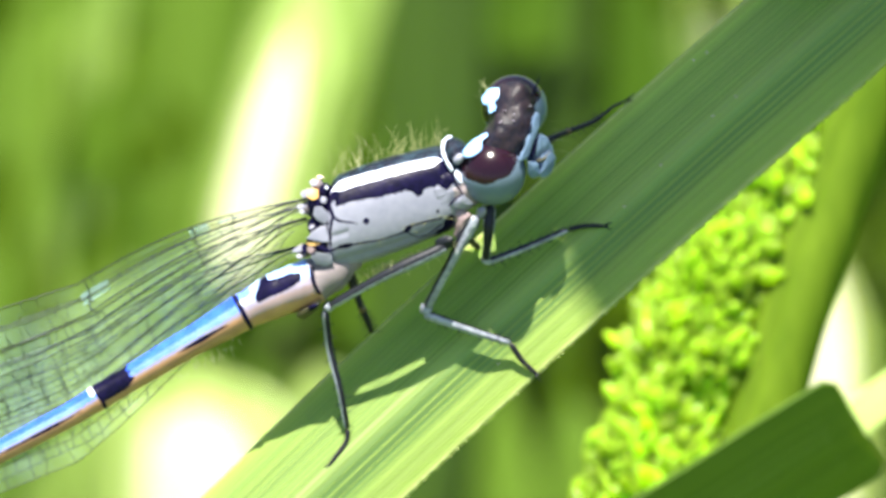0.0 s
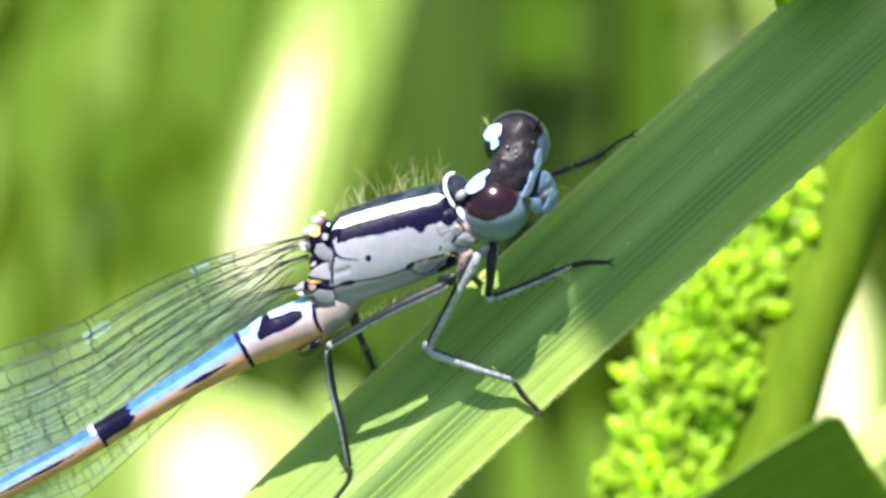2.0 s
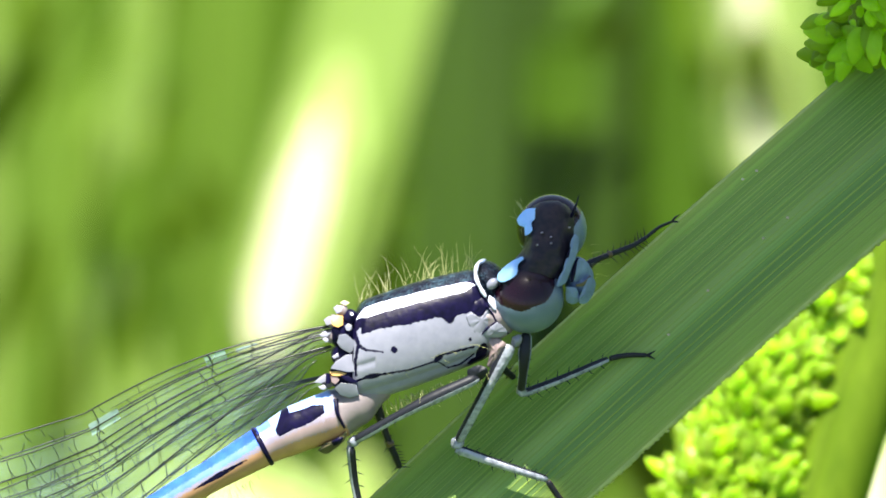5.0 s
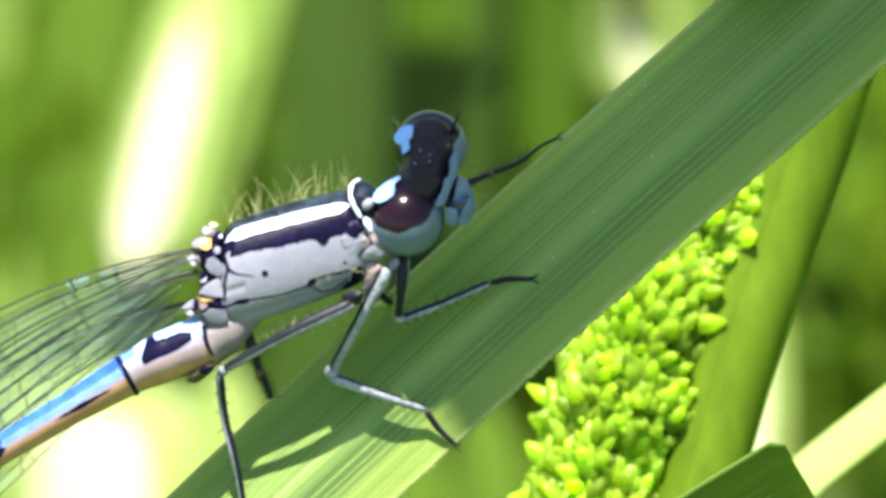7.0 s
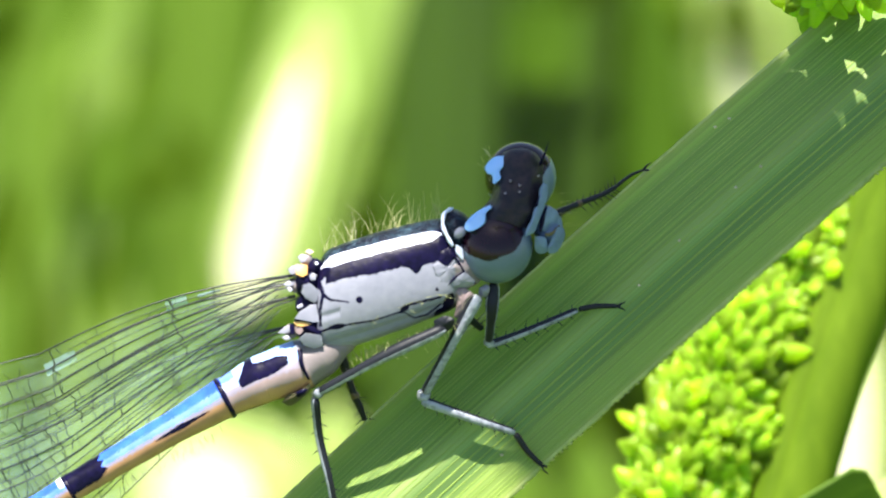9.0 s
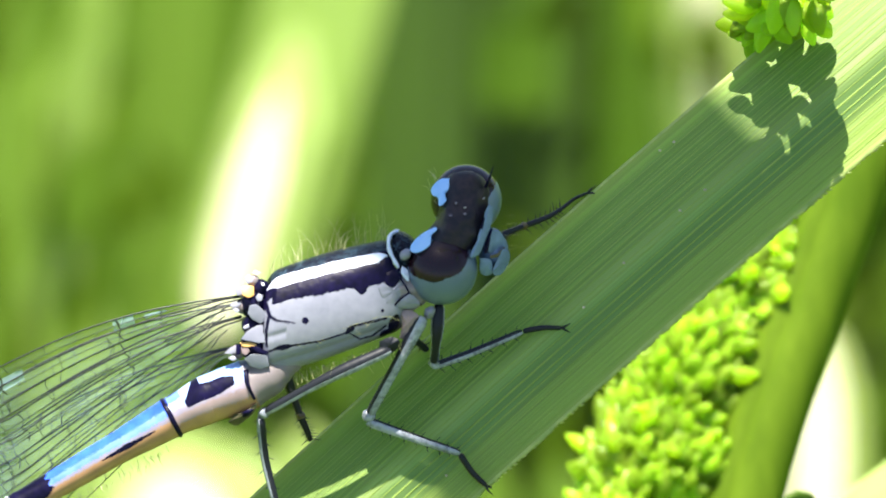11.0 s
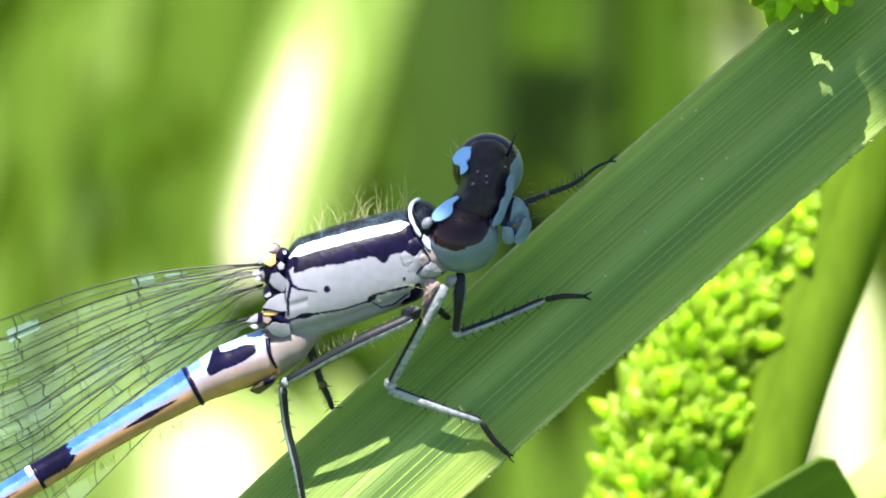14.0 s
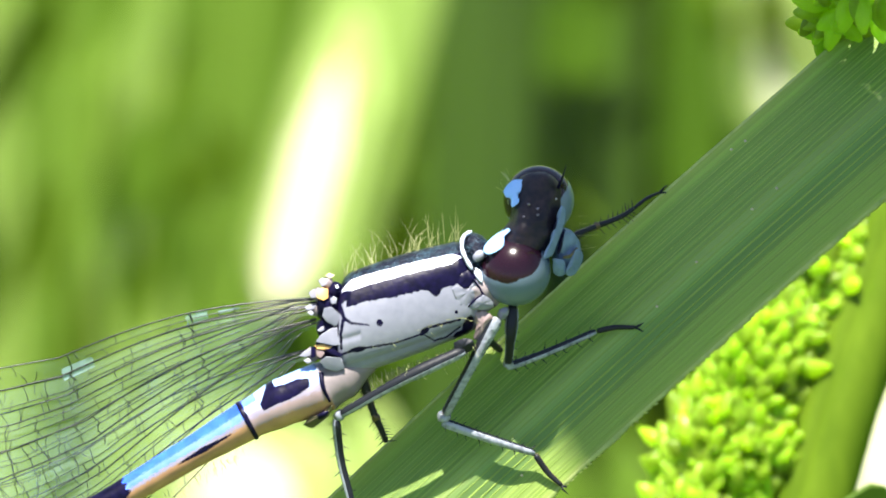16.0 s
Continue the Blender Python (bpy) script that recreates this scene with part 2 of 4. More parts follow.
# ---- mesh helpers ----
def part(name, bm, material, parent=None, label="", smooth=True):
    """Links a bmesh as one mesh object, under a thing or a part."""
    me = bpy.data.meshes.new(name)
    if smooth:
        for f in bm.faces:
            f.smooth = True
    bm.to_mesh(me)
    bm.free()
    for m in material if isinstance(material, (list, tuple)) else [material]:
        me.materials.append(m)
    ob = new(name, me)
    if parent:
        ob.parent = parent
    if label:
        ob["label"] = label
    return ob


def holder(name, m, label, category, **more):
    ob = new(name)
    ob.empty_display_size = 0.01
    ob.matrix_world = m
    return tagged(ob, label, category, **more)


def tube(bm, pts, radii, n=10, paint=None, up=Vector((0, 0, 1)), caps=True):
    """A tube along pts; radii are (across, along up) pairs or numbers. paint(s, angle) gives the material's index."""
    rings, pts = [], [Vector(p) for p in pts]
    for i, p in enumerate(pts):
        d = (pts[min(i + 1, len(pts) - 1)] - pts[max(i - 1, 0)]).normalized()
        side = d.cross(up)
        side = side.normalized() if side.length > 1e-6 else Vector((1, 0, 0))
        top = side.cross(d)
        r = radii[i] if isinstance(radii[i], (tuple, list)) else (radii[i], radii[i])
        rings.append([bm.verts.new(p + side * r[0] * math.cos(a) + top * r[1] * math.sin(a))
                      for a in (2 * math.pi * k / n for k in range(n))])
    for i in range(len(rings) - 1):
        for k in range(n):
            f = bm.faces.new((rings[i][k], rings[i][(k + 1) % n], rings[i + 1][(k + 1) % n], rings[i + 1][k]))
            if paint:
                f.material_index = paint((i + 0.5) / (len(rings) - 1), 2 * math.pi * (k + 0.5) / n)
    if caps:
        bm.faces.new(rings[0][::-1])
        bm.faces.new(rings[-1])
    return rings


def smooth_line(pts, steps):
    """A Catmull-Rom line through pts."""
    pts = [Vector(p) for p in pts]
    ext = [pts[0] * 2 - pts[1], *pts, pts[-1] * 2 - pts[-2]]
    out = []
    for i in range(1, len(ext) - 2):
        a, b, c, d = ext[i - 1:i + 3]
        for k in range(steps):
            t = k / steps
            out.append(0.5 * (2 * b + (c - a) * t + (2 * a - 5 * b + 4 * c - d) * t * t + (3 * b - a - 3 * c + d) * t ** 3))
    return out + [pts[-1]]


def blob(bm, centre, axes, seg=24, rings=16, paint=None):
    """An ellipsoid; axes are its three half-axes as vectors. paint(unit vector) gives the material's index."""
    m = Matrix([axes[0], axes[1], axes[2]]).transposed()
    got = bmesh.ops.create_uvsphere(bm, u_segments=seg, v_segments=rings, radius=1)["verts"]
    faces = {f for v in got for f in v.link_faces}
    if paint:
        for f in faces:
            f.material_index = paint(f.calc_center_median().normalized())
    for v in got:
        v.co = Vector(centre) + m @ v.co
    return faces


def roughen(faces, amount, scale):
    for v in {v for f in faces for v in f.verts}:
        c = v.co * scale
        v.co += Vector((noise.noise(c), noise.noise(c + Vector((7, 3, 1))), noise.noise(c + Vector((2, 9, 5))))) * amount


def plate(name, outline, w, mat, parent, dome=6.0, slope=(0, 0), deep=40.0, steps=4, label="", seed=0):
    """A raised patch of cuticle with a domed face; outline in units, slope is its rise per unit to the right and downward."""
    line = smooth_line([Vector((x, y, 0)) for x, y in [*outline, outline[0]]], steps)[:-1]
    c = sum(line, Vector()) / len(line)
    bm = bmesh.new()
    shares = (1.0, 1.0, .93, .8, .6, .35)
    rings = []
    for j, f in enumerate(shares):
        ring = []
        for p in line:
            d = (p - c) * f
            h = dome * (1 - f * f) + slope[0] * d.x + slope[1] * d.y + .5 * noise.noise(Vector((p.x, p.y, seed)) * .11) * dome
            if j == 0:
                h -= deep
            ring.append(bm.verts.new(spot(c.x + d.x, c.y + d.y, w + h * UNIT)))
        rings.append(ring)
    n = len(line)
    for a, b in zip(rings, rings[1:]):
        for k in range(n):
            bm.faces.new((a[k], a[(k + 1) % n], b[(k + 1) % n], b[k]))
    tip = bm.verts.new(spot(c.x, c.y, w + dome * UNIT))
    for k in range(n):
        bm.faces.new((rings[-1][k], rings[-1][(k + 1) % n], tip))
    bmesh.ops.recalc_face_normals(bm, faces=bm.faces[:])
    return part(name, bm, mat, parent, label)


def unit(x, y, z):
    return Vector((x, y, z)).normalized()


U = UNIT * 0.001  # one unit in metres
INSECT = holder("damselfly", FIELD @ Matrix.Translation((0, 0, 0)), "blue and black damselfly with clear wings clinging to a grass blade", "damselfly")


# ---- damselfly: thorax ----
def thorax_paint(s, a):
    # angle from the ridge of the back, whose crest looks up and slightly away
    deg = math.degrees(a)
    off = abs((deg - 83 + 180) % 360 - 180)
    wob = 0.7 * math.sin(s * 19) + 0.5 * math.sin(s * 47 + 1) + 0.4 * math.sin(s * 131)
    if off < 4:
        return 0
    pinch = 12 * max(0, 0.12 - s) / 0.12 + 10 * max(0, s - 0.84) / 0.1
    if 0.05 < s < 0.91 and 27 + 11 * s + wob * 0.4 + pinch < off < 44 + 9 * s + wob * 0.4 - pinch:
        return 1
    if off < 26 + 11 * s:
        return 3
    dip = 9 * math.exp(-((s - 0.71) / 0.035) ** 2) + (10 if s > 0.86 else 0)
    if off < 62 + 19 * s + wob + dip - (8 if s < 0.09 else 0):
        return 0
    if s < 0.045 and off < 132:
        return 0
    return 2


MARKS = [([(500, 385), (508, 408), (520, 416), (552, 420)], 4.2, 1.2), ([(506, 412), (502, 435), (503, 462)], 3, 2.2),
         ([(503, 472), (530, 463), (600, 452), (645, 437)], 2.2, 1.5), ([(645, 437), (652, 426), (695, 416), (714, 411)], 3, 1.8),
         ([(650, 438), (668, 448), (690, 442), (714, 424)], 1.2, 1.8)]
BLOTS = [(571, 416, 6.2, 6.2, 0), (532, 463, 14, 5, .15), (651, 431, 8, 5.5, .5), (728, 421, 9, 18, -.4), (713, 436, 12, 5, .5), (708, 398, 3, 3, 0)]


def marked(x, y):
    """Whether a dark mark lies on the side of the thorax at this place."""
    for cx, cy, a, b, turn in BLOTS:
        dx, dy = x - cx, cy - y
        u, v = dx * math.cos(turn) + dy * math.sin(turn), dy * math.cos(turn) - dx * math.sin(turn)
        if (u / a) ** 2 + (v / b) ** 2 < 1:
            return True
    for line, r0, r1 in MARKS:
        for k, ((ax, ay), (bx, by)) in enumerate(zip(line, line[1:])):
            l2 = (bx - ax) ** 2 + (by - ay) ** 2
            t = min(1, max(0, ((x - ax) * (bx - ax) + (y - ay) * (by - ay)) / l2))
            f = (k + t) / (len(line) - 1)
            if math.hypot(x - ax - t * (bx - ax), y - ay - t * (by - ay)) < r0 + (r1 - r0) * f:
                return True
    return False


def build_thorax():
    bm = bmesh.new()
    n, length = 320, 200
    rings = []
    for i in range(length + 1):
        s = i / length
        cx, cy = 487 + (748 - 487) * s, 424 + (344 - 424) * s
        bulge = min(1, (1 - (2 * s - 1) ** 12) ** 0.5 + 0.02) if 0 < s < 1 else 0.3
        half = (88 - 10 * s + 6 * math.sin(math.pi * s)) * bulge
        deep = (70 - 6 * s + 4 * math.sin(math.pi * s)) * bulge
        tilt = radians(-4 + 14 * s)
        ring = []
        for k in range(n):
            a = 2 * math.pi * k / n
            # a: 90 degrees is the top edge, 0 faces the lens
            ca, sa = math.cos(a), math.sin(a)
            p = 2.3
            q = (abs(ca) ** p + abs(sa) ** p) ** (-1 / p)
            y = half * sa * q
            away = abs((math.degrees(a) - 83 + 180) % 360 - 180)
            dent = 1 - .035 * math.exp(-((away - 134) / 5) ** 2) - .03 * math.exp(-((away - 100) / 4) ** 2) * (s < .2) + .012 * math.sin(away * .09 + 3 * s)
            q *= dent
            y *= dent
            if sa < 0:
                y *= 1.02 + 0.08 * (1 - s)
            ring.append(bm.verts.new(spot(cx + math.sin(tilt) * -y * -1 * -1, cy - math.cos(tilt) * y, deep * UNIT * ca * q)))
        rings.append(ring)
    for i in range(length):
        for k in range(n):
            f = bm.faces.new((rings[i][k], rings[i + 1][k], rings[i + 1][(k + 1) % n], rings[i][(k + 1) % n]))
            f.material_index = thorax_paint((i + 0.5) / length, 2 * math.pi * (k + 0.5) / n)
            c = f.calc_center_median()
            if c.z > 0 and f.material_index == 2 and marked(784 + c.x / U, 441 - c.y / U):
                f.material_index = 0
    bm.faces.new(rings[0]), bm.faces.new(rings[-1][::-1])
    bmesh.ops.recalc_face_normals(bm, faces=bm.faces[:])
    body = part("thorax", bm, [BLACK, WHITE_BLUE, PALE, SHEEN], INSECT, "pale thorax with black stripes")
    # wing hinges: dark sockets with small pale and amber plates
    for x, y, w, r in ((492, 358, .5, 15), (477, 345, .5, 11), (464, 366, .55, 13), (458, 391, .5, 12), (452, 470, .5, 13), (480, 388, .55, 24), (482, 425, .5, 24), (480, 462, .45, 26), (488, 488, .35, 22)):
        bm = bmesh.new()
        roughen(blob(bm, spot(x, y, w), (unit(1, .3, 0) * r * U, unit(-.3, 1, 0) * r * U, Vector((0, 0, r * U))), 28, 18), r * .2 * U, 3000)
        part("hinge_socket", bm, GREY_FLESH if r < 14 else BLACK, body)
    hinge = [([(462, 340), (470, 335), (478, 340), (477, 348), (468, 351)], .66, PALE, (.1, .3)),
             ([(474, 331), (482, 327), (492, 331), (484, 337)], .62, CREAM, (0, .2)),
             ([(445, 362), (454, 355), (466, 358), (463, 369), (450, 372)], .78, PALE, (-.3, .3)),
             ([(469, 353), (480, 355), (480, 371), (471, 376), (460, 371), (459, 362)], .95, AMBER, (-.1, .35)),
             ([(462, 377), (472, 379), (475, 392), (468, 394)], .95, BLACK, (0, 0)),
             ([(437, 388), (447, 382), (459, 385), (452, 392), (442, 393)], .74, PALE, (-.2, .3)),
             ([(442, 396), (449, 393), (455, 398), (449, 403)], .76, PALE, (0, .4)),
             ([(483, 373), (489, 368), (496, 372), (494, 381), (486, 382)], 1.02, PALE, (.1, .2)),
             ([(493, 351), (497, 348), (499, 353), (495, 355)], 1.0, WHITE_BLUE, (0, .4)),
             ([(473, 389), (485, 387), (501, 401), (503, 413), (492, 422), (476, 413), (469, 403)], 1.02, PALE, (-.2, -.15)),
             ([(460, 428), (472, 420), (483, 419), (476, 427), (463, 432)], .88, PALE, (-.2, .3)),
             ([(499, 423), (501, 455), (489, 456), (470, 452), (457, 449), (467, 436), (485, 425)], 1.0, PALE, (-.2, .1)),
             ([(455, 455), (470, 454), (486, 458), (478, 463), (460, 462)], .97, AMBER, (-.1, .3)),
             ([(458, 463), (469, 463), (473, 470), (466, 478), (459, 474)], .95, FLESH, (-.1, 0)),
             ([(449, 457), (456, 459), (457, 476), (448, 478)], .90, BLACK, (0, 0)),
             ([(427, 474), (439, 464), (449, 461), (453, 471), (440, 476)], .74, PALE, (-.2, .2)),
             ([(434, 482), (444, 478), (452, 484), (443, 488)], .74, PALE, (0, .3)),
             ([(474, 461), (490, 463), (506, 472), (500, 477), (484, 471)], 1.04, BLACK, (0, 0)),
             ([(464, 484), (476, 475), (503, 478), (508, 497), (492, 502), (474, 497)], .98, PALE, (-.1, -.4))]
    for i, (line, w, mat, slope) in enumerate(hinge):
        plate("wing_hinge", line, w, mat, body, 1.0, slope, 26, 1, seed=i)
    return body


def hair_bed(name, start, end, count, length, lean, seed, parent, thick=0.55, spread=0.6):
    r = random.Random(seed)
    bm = bmesh.new()
    for _ in range(count):
        s = r.random()
        p = spot(*[a + (b - a) * s for a, b in zip(start, end)]) + Vector((r.gauss(0, 4), r.gauss(0, 4), r.gauss(0, 14))) * U
        h = length * r.uniform(0.4, 1.1) * U
        d = Vector((lean[0] + r.gauss(0, 0.25), lean[1] + r.gauss(0, 0.15), r.gauss(0, spread))).normalized()
        bend = Vector((r.gauss(0.12, 0.3), r.gauss(-0.1, 0.15), 0))
        pts = [p + d * h * t + bend * h * t * t for t in (0, 0.35, 0.7, 1)]
        tube(bm, pts, [thick * U * (1.5 - t) for t in (0, 0.35, 0.7, 1.0)], 4, caps=False)
    return part(name, bm, HAIR, parent)


THORAX = build_thorax()
hair_bed("back_hair", (505, 332, 0), (722, 268, 0), 70, 66, (-0.10, 1), 3, THORAX, 0.28)
hair_bed("side_hair", (560, 460, 1.05), (725, 405, 1.05), 24, 20, (0.1, -.2), 5, THORAX, 0.26, 1.2)
hair_bed("belly_hair", (560, 512, .3), (735, 452, .3), 120, 26, (0.2, -1), 4, THORAX, 0.4)


# ---- damselfly: collar and head ----
def build_head():
    bm = bmesh.new()
    blob(bm, spot(745, 296, .18), (unit(1, .3, 0) * 30 * U, unit(-.4, 1, 0) * 42 * U, Vector((0, 0, 44 * U))), 32, 20,
         lambda v: 0)
    collar = part("collar", bm, [SHEEN], INSECT, "black collar with a pale rim")
    bm = bmesh.new()
    pts = smooth_line([spot(733, 256, .4), spot(721, 264, .62), spot(718, 284, .85), spot(726, 305, 1.0), spot(736, 322, 1.02)], 6)
    tube(bm, pts, [(U * 3.6 * (.6 if i in (0, len(pts) - 1) else 1 + .15 * math.sin(i)), U * 6) for i in range(len(pts))], 14)
    part("collar_rim", bm, WHITE_BLUE, collar)
    bm = bmesh.new()
    roughen(blob(bm, spot(748, 362, .30), (unit(1, .2, 0) * 40 * U, unit(-.2, 1, 0) * 36 * U, Vector((0, 0, 44 * U))), 36, 24), 7 * U, 2500)
    part("neck", bm, GREY_FLESH, INSECT)
    plate("neck_plate", [(700, 356), (712, 350), (726, 356), (742, 341), (749, 352), (754, 366), (738, 376), (723, 390), (708, 376)], 1.02, PALE, INSECT, 4, (-.25, -.1), 40, 4)
    plate("neck_plate", [(756, 367), (766, 374), (774, 386), (760, 394), (742, 394), (730, 391), (741, 378)], .92, PALE, INSECT, 4, (-.2, -.5), 40, 4)
    plate("neck_plate", [(715, 330), (733, 322), (742, 332), (741, 340), (726, 355), (712, 349)], 1.04, BLACK, INSECT, 3, (-.2, .2), 40, 4)
    plate("neck_plate", [(742, 318), (752, 326), (754, 345), (746, 340), (740, 329)], 1.0, WHITE_BLUE, INSECT, 3, (-.2, .2), 40, 4)
    for line in ([(755, 366, .98), (740, 377, 1.0), (726, 391, .95)], [(737, 338, 1.1), (748, 353, 1.02), (756, 367, .98), (776, 388, .78)]):
        bm = bmesh.new()
        pts = smooth_line([spot(*p) for p in line], 6)
        tube(bm, pts, [1.8 * U] * len(pts), 6)
        part("neck_seam", bm, BLACK, INSECT)
    bm = bmesh.new()
    blob(bm, spot(748, 298, 1.05), (unit(1, 1, 0) * 12 * U, unit(-1, 1, 0) * 9 * U, Vector((0, 0, 8 * U))), 12, 8)
    part("collar_knob", bm, PALE, collar)

    # head capsule: a bridge between the eyes, black above, blue band in front
    bm = bmesh.new()
    pts = smooth_line([spot(860, 160, -.05), spot(857, 178, .12), spot(850, 208, .3), spot(846, 238, .42), spot(836, 264, .5), spot(820, 286, .5), spot(812, 300, .45)], 6)
    n = len(pts) - 1
    rad = [(U * 43 * min(1, (1.02 - abs(2 * i / n - 1) ** 5) ** .5), U * 47 * min(1, (1.02 - abs(2 * i / n - 1) ** 5) ** .5)) for i in range(n + 1)]
    tube(bm, pts, rad, 48)
    roughen(bm.faces, 6 * U, 1900)
    roughen(bm.faces, 1.4 * U, 7000)
    head = part("head", bm, [HEAD_BLACK], INSECT, "black head with blue spots and a pale blue face band")
    plate("face_band", [(895, 210), (903, 216), (901, 240), (894, 260), (886, 280), (879, 297), (863, 304), (867, 287), (874, 277), (877, 262), (885, 243), (888, 223)],
          1.12, FACE, head, 3, (-.6, -.15), 60, 3, "pale blue band across the face")

    def eye(x, y, w, r, paint):
        bm = bmesh.new()
        blob(bm, spot(x, y, w), (Vector((r * U, 0, 0)), Vector((0, r * U, 0)), Vector((0, 0, r * .97 * U))), 96, 72, paint)
        part("compound_eye", bm, [EYE_DARK, EYE_PALE], head, "dark brown eye, pale blue below")

    near_cap, far_cap = unit(-0.20, 0.62, 0.76), unit(-0.45, 0.75, 0.45)
    eye(812, 323, .52, 64, lambda v: 0 if v.dot(near_cap) > 0.50 + 0.02 * math.sin(9 * v.x) else 1)
    eye(855, 200, -.30, 63, lambda v: 0 if v.dot(far_cap) > 0.12 else 1)

    # pale spots behind the eyes, raised a little
    plate("head_spot", [(801, 249), (788, 255), (775, 263), (759, 279), (757, 292), (770, 295), (791, 282), (794, 264), (804, 254)], 1.16, SPOT_BLUE, head, 3, (.15, .55), 40, 3, "bright blue spot")
    plate("head_spot", [(830, 163), (809, 164), (793, 181), (796, 193), (805, 197), (807, 212), (820, 203), (818, 190), (828, 178)], .72, SPOT_BLUE, head, 3, (.25, .5), 40, 3, "bright blue spot")
    for x, y, w in ((837, 207, 1.12), (828, 229, 1.15), (853, 226, 1.2), (853, 215, 1.16), (886, 198, .98)):
        bm = bmesh.new()
        blob(bm, spot(x, y, w), (unit(1, .3, 0) * 2.6 * U, unit(-.3, 1, 0) * 1.7 * U, Vector((0, 0, 5 * U))), 10, 8)
        part("ocellus", bm, LILAC, head)
    # face: clypeus, upper lip, jaws on a dark base
    bm = bmesh.new()
    roughen(blob(bm, spot(903, 290, .25), (unit(1, .3, 0) * 26 * U, unit(-.3, 1, 0) * 40 * U, Vector((0, 0, 28 * U))), 32, 22), 5 * U, 2600)
    part("mouth", bm, FACE, head)
    plate("clypeus", [(902, 254), (919, 260), (921, 275), (914, 288), (901, 295), (894, 293), (896, 276), (899, 263)], .78, FACE, head, 4, (-.7, -.35), 30, 3)
    plate("clypeus_rim", [(899, 252), (903, 254), (899, 270), (894, 290), (888, 296), (889, 280), (894, 264)], .90, BLACK, head, 3, (0, 0), 40, 3)
    plate("upper_lip", [(920, 287), (930, 290), (933, 303), (927, 320), (917, 333), (905, 334), (903, 324), (911, 307)], .70, FACE, head, 4, (-.7, -.45), 30, 3)
    plate("jaw", [(880, 304), (897, 306), (902, 317), (902, 331), (890, 335), (880, 327)], .78, FACE, head, 4, (-.3, -.55), 34, 3)
    plate("mouth_line", [(897, 300), (910, 298), (922, 284), (923, 289), (912, 302), (899, 304)], .82, OLIVE, head, 2, (0, 0), 20, 3)
    for line in ([(890, 178, .75), (897, 160, .95), (904, 138, 1.0)], [(880, 262, 1.0), (884, 246, 1.2), (888, 232, 1.25)]):
        bm = bmesh.new()
        pts = smooth_line([spot(*p) for p in line], 5)
        tube(bm, pts, [3.6 * U * (1 - 0.85 * i / (len(pts) - 1)) for i in range(len(pts))], 8)
        part("antenna", bm, BLACK, head)
    hair_bed("head_hair", (800, 160, .3), (800, 205, .3), 14, 24, (-0.7, 0.8), 11, head, 0.25)
    hair_bed("face_hair", (925, 235, 0), (935, 330, 0), 12, 20, (1, 0.2), 12, head, 0.14)
    return head


build_head()


# ---- damselfly: abdomen ----
def abdomen_line(x):
    """Height of the abdomen's axis, and its half width, along its length."""
    pts = [(-1030, 1330, 17), (-800, 1205, 18), (-500, 1045, 18), (-250, 915, 19), (0, 785, 23), (95, 728, 25), (220, 654, 28),
           (335, 588, 35), (400, 555, 43), (455, 536, 46), (500, 514, 40), (540, 484, 28), (580, 460, 12)]
    for (x0, y0, r0), (x1, y1, r1) in zip(pts, pts[1:]):
        if x <= x1:
            t = (x - x0) / (x1 - x0)
            t2 = t * t * (3 - 2 * t)
            return y0 + (y1 - y0) * t, r0 + (r1 - r0) * t2
    return pts[-1][1:]


BOOT = [(368, 524), (363, 543), (357, 560), (365, 572), (392, 558), (420, 547), (446, 529), (445, 514), (424, 515), (400, 524), (384, 528), (378, 518)]


def inside(x, y, outline):
    """Whether a place lies within a closed outline."""
    hit = False
    for (ax, ay), (bx, by) in zip(outline, outline[1:] + outline[:1]):
        if (ay > y) != (by > y) and x < ax + (y - ay) * (bx - ax) / (by - ay):
            hit = not hit
    return hit


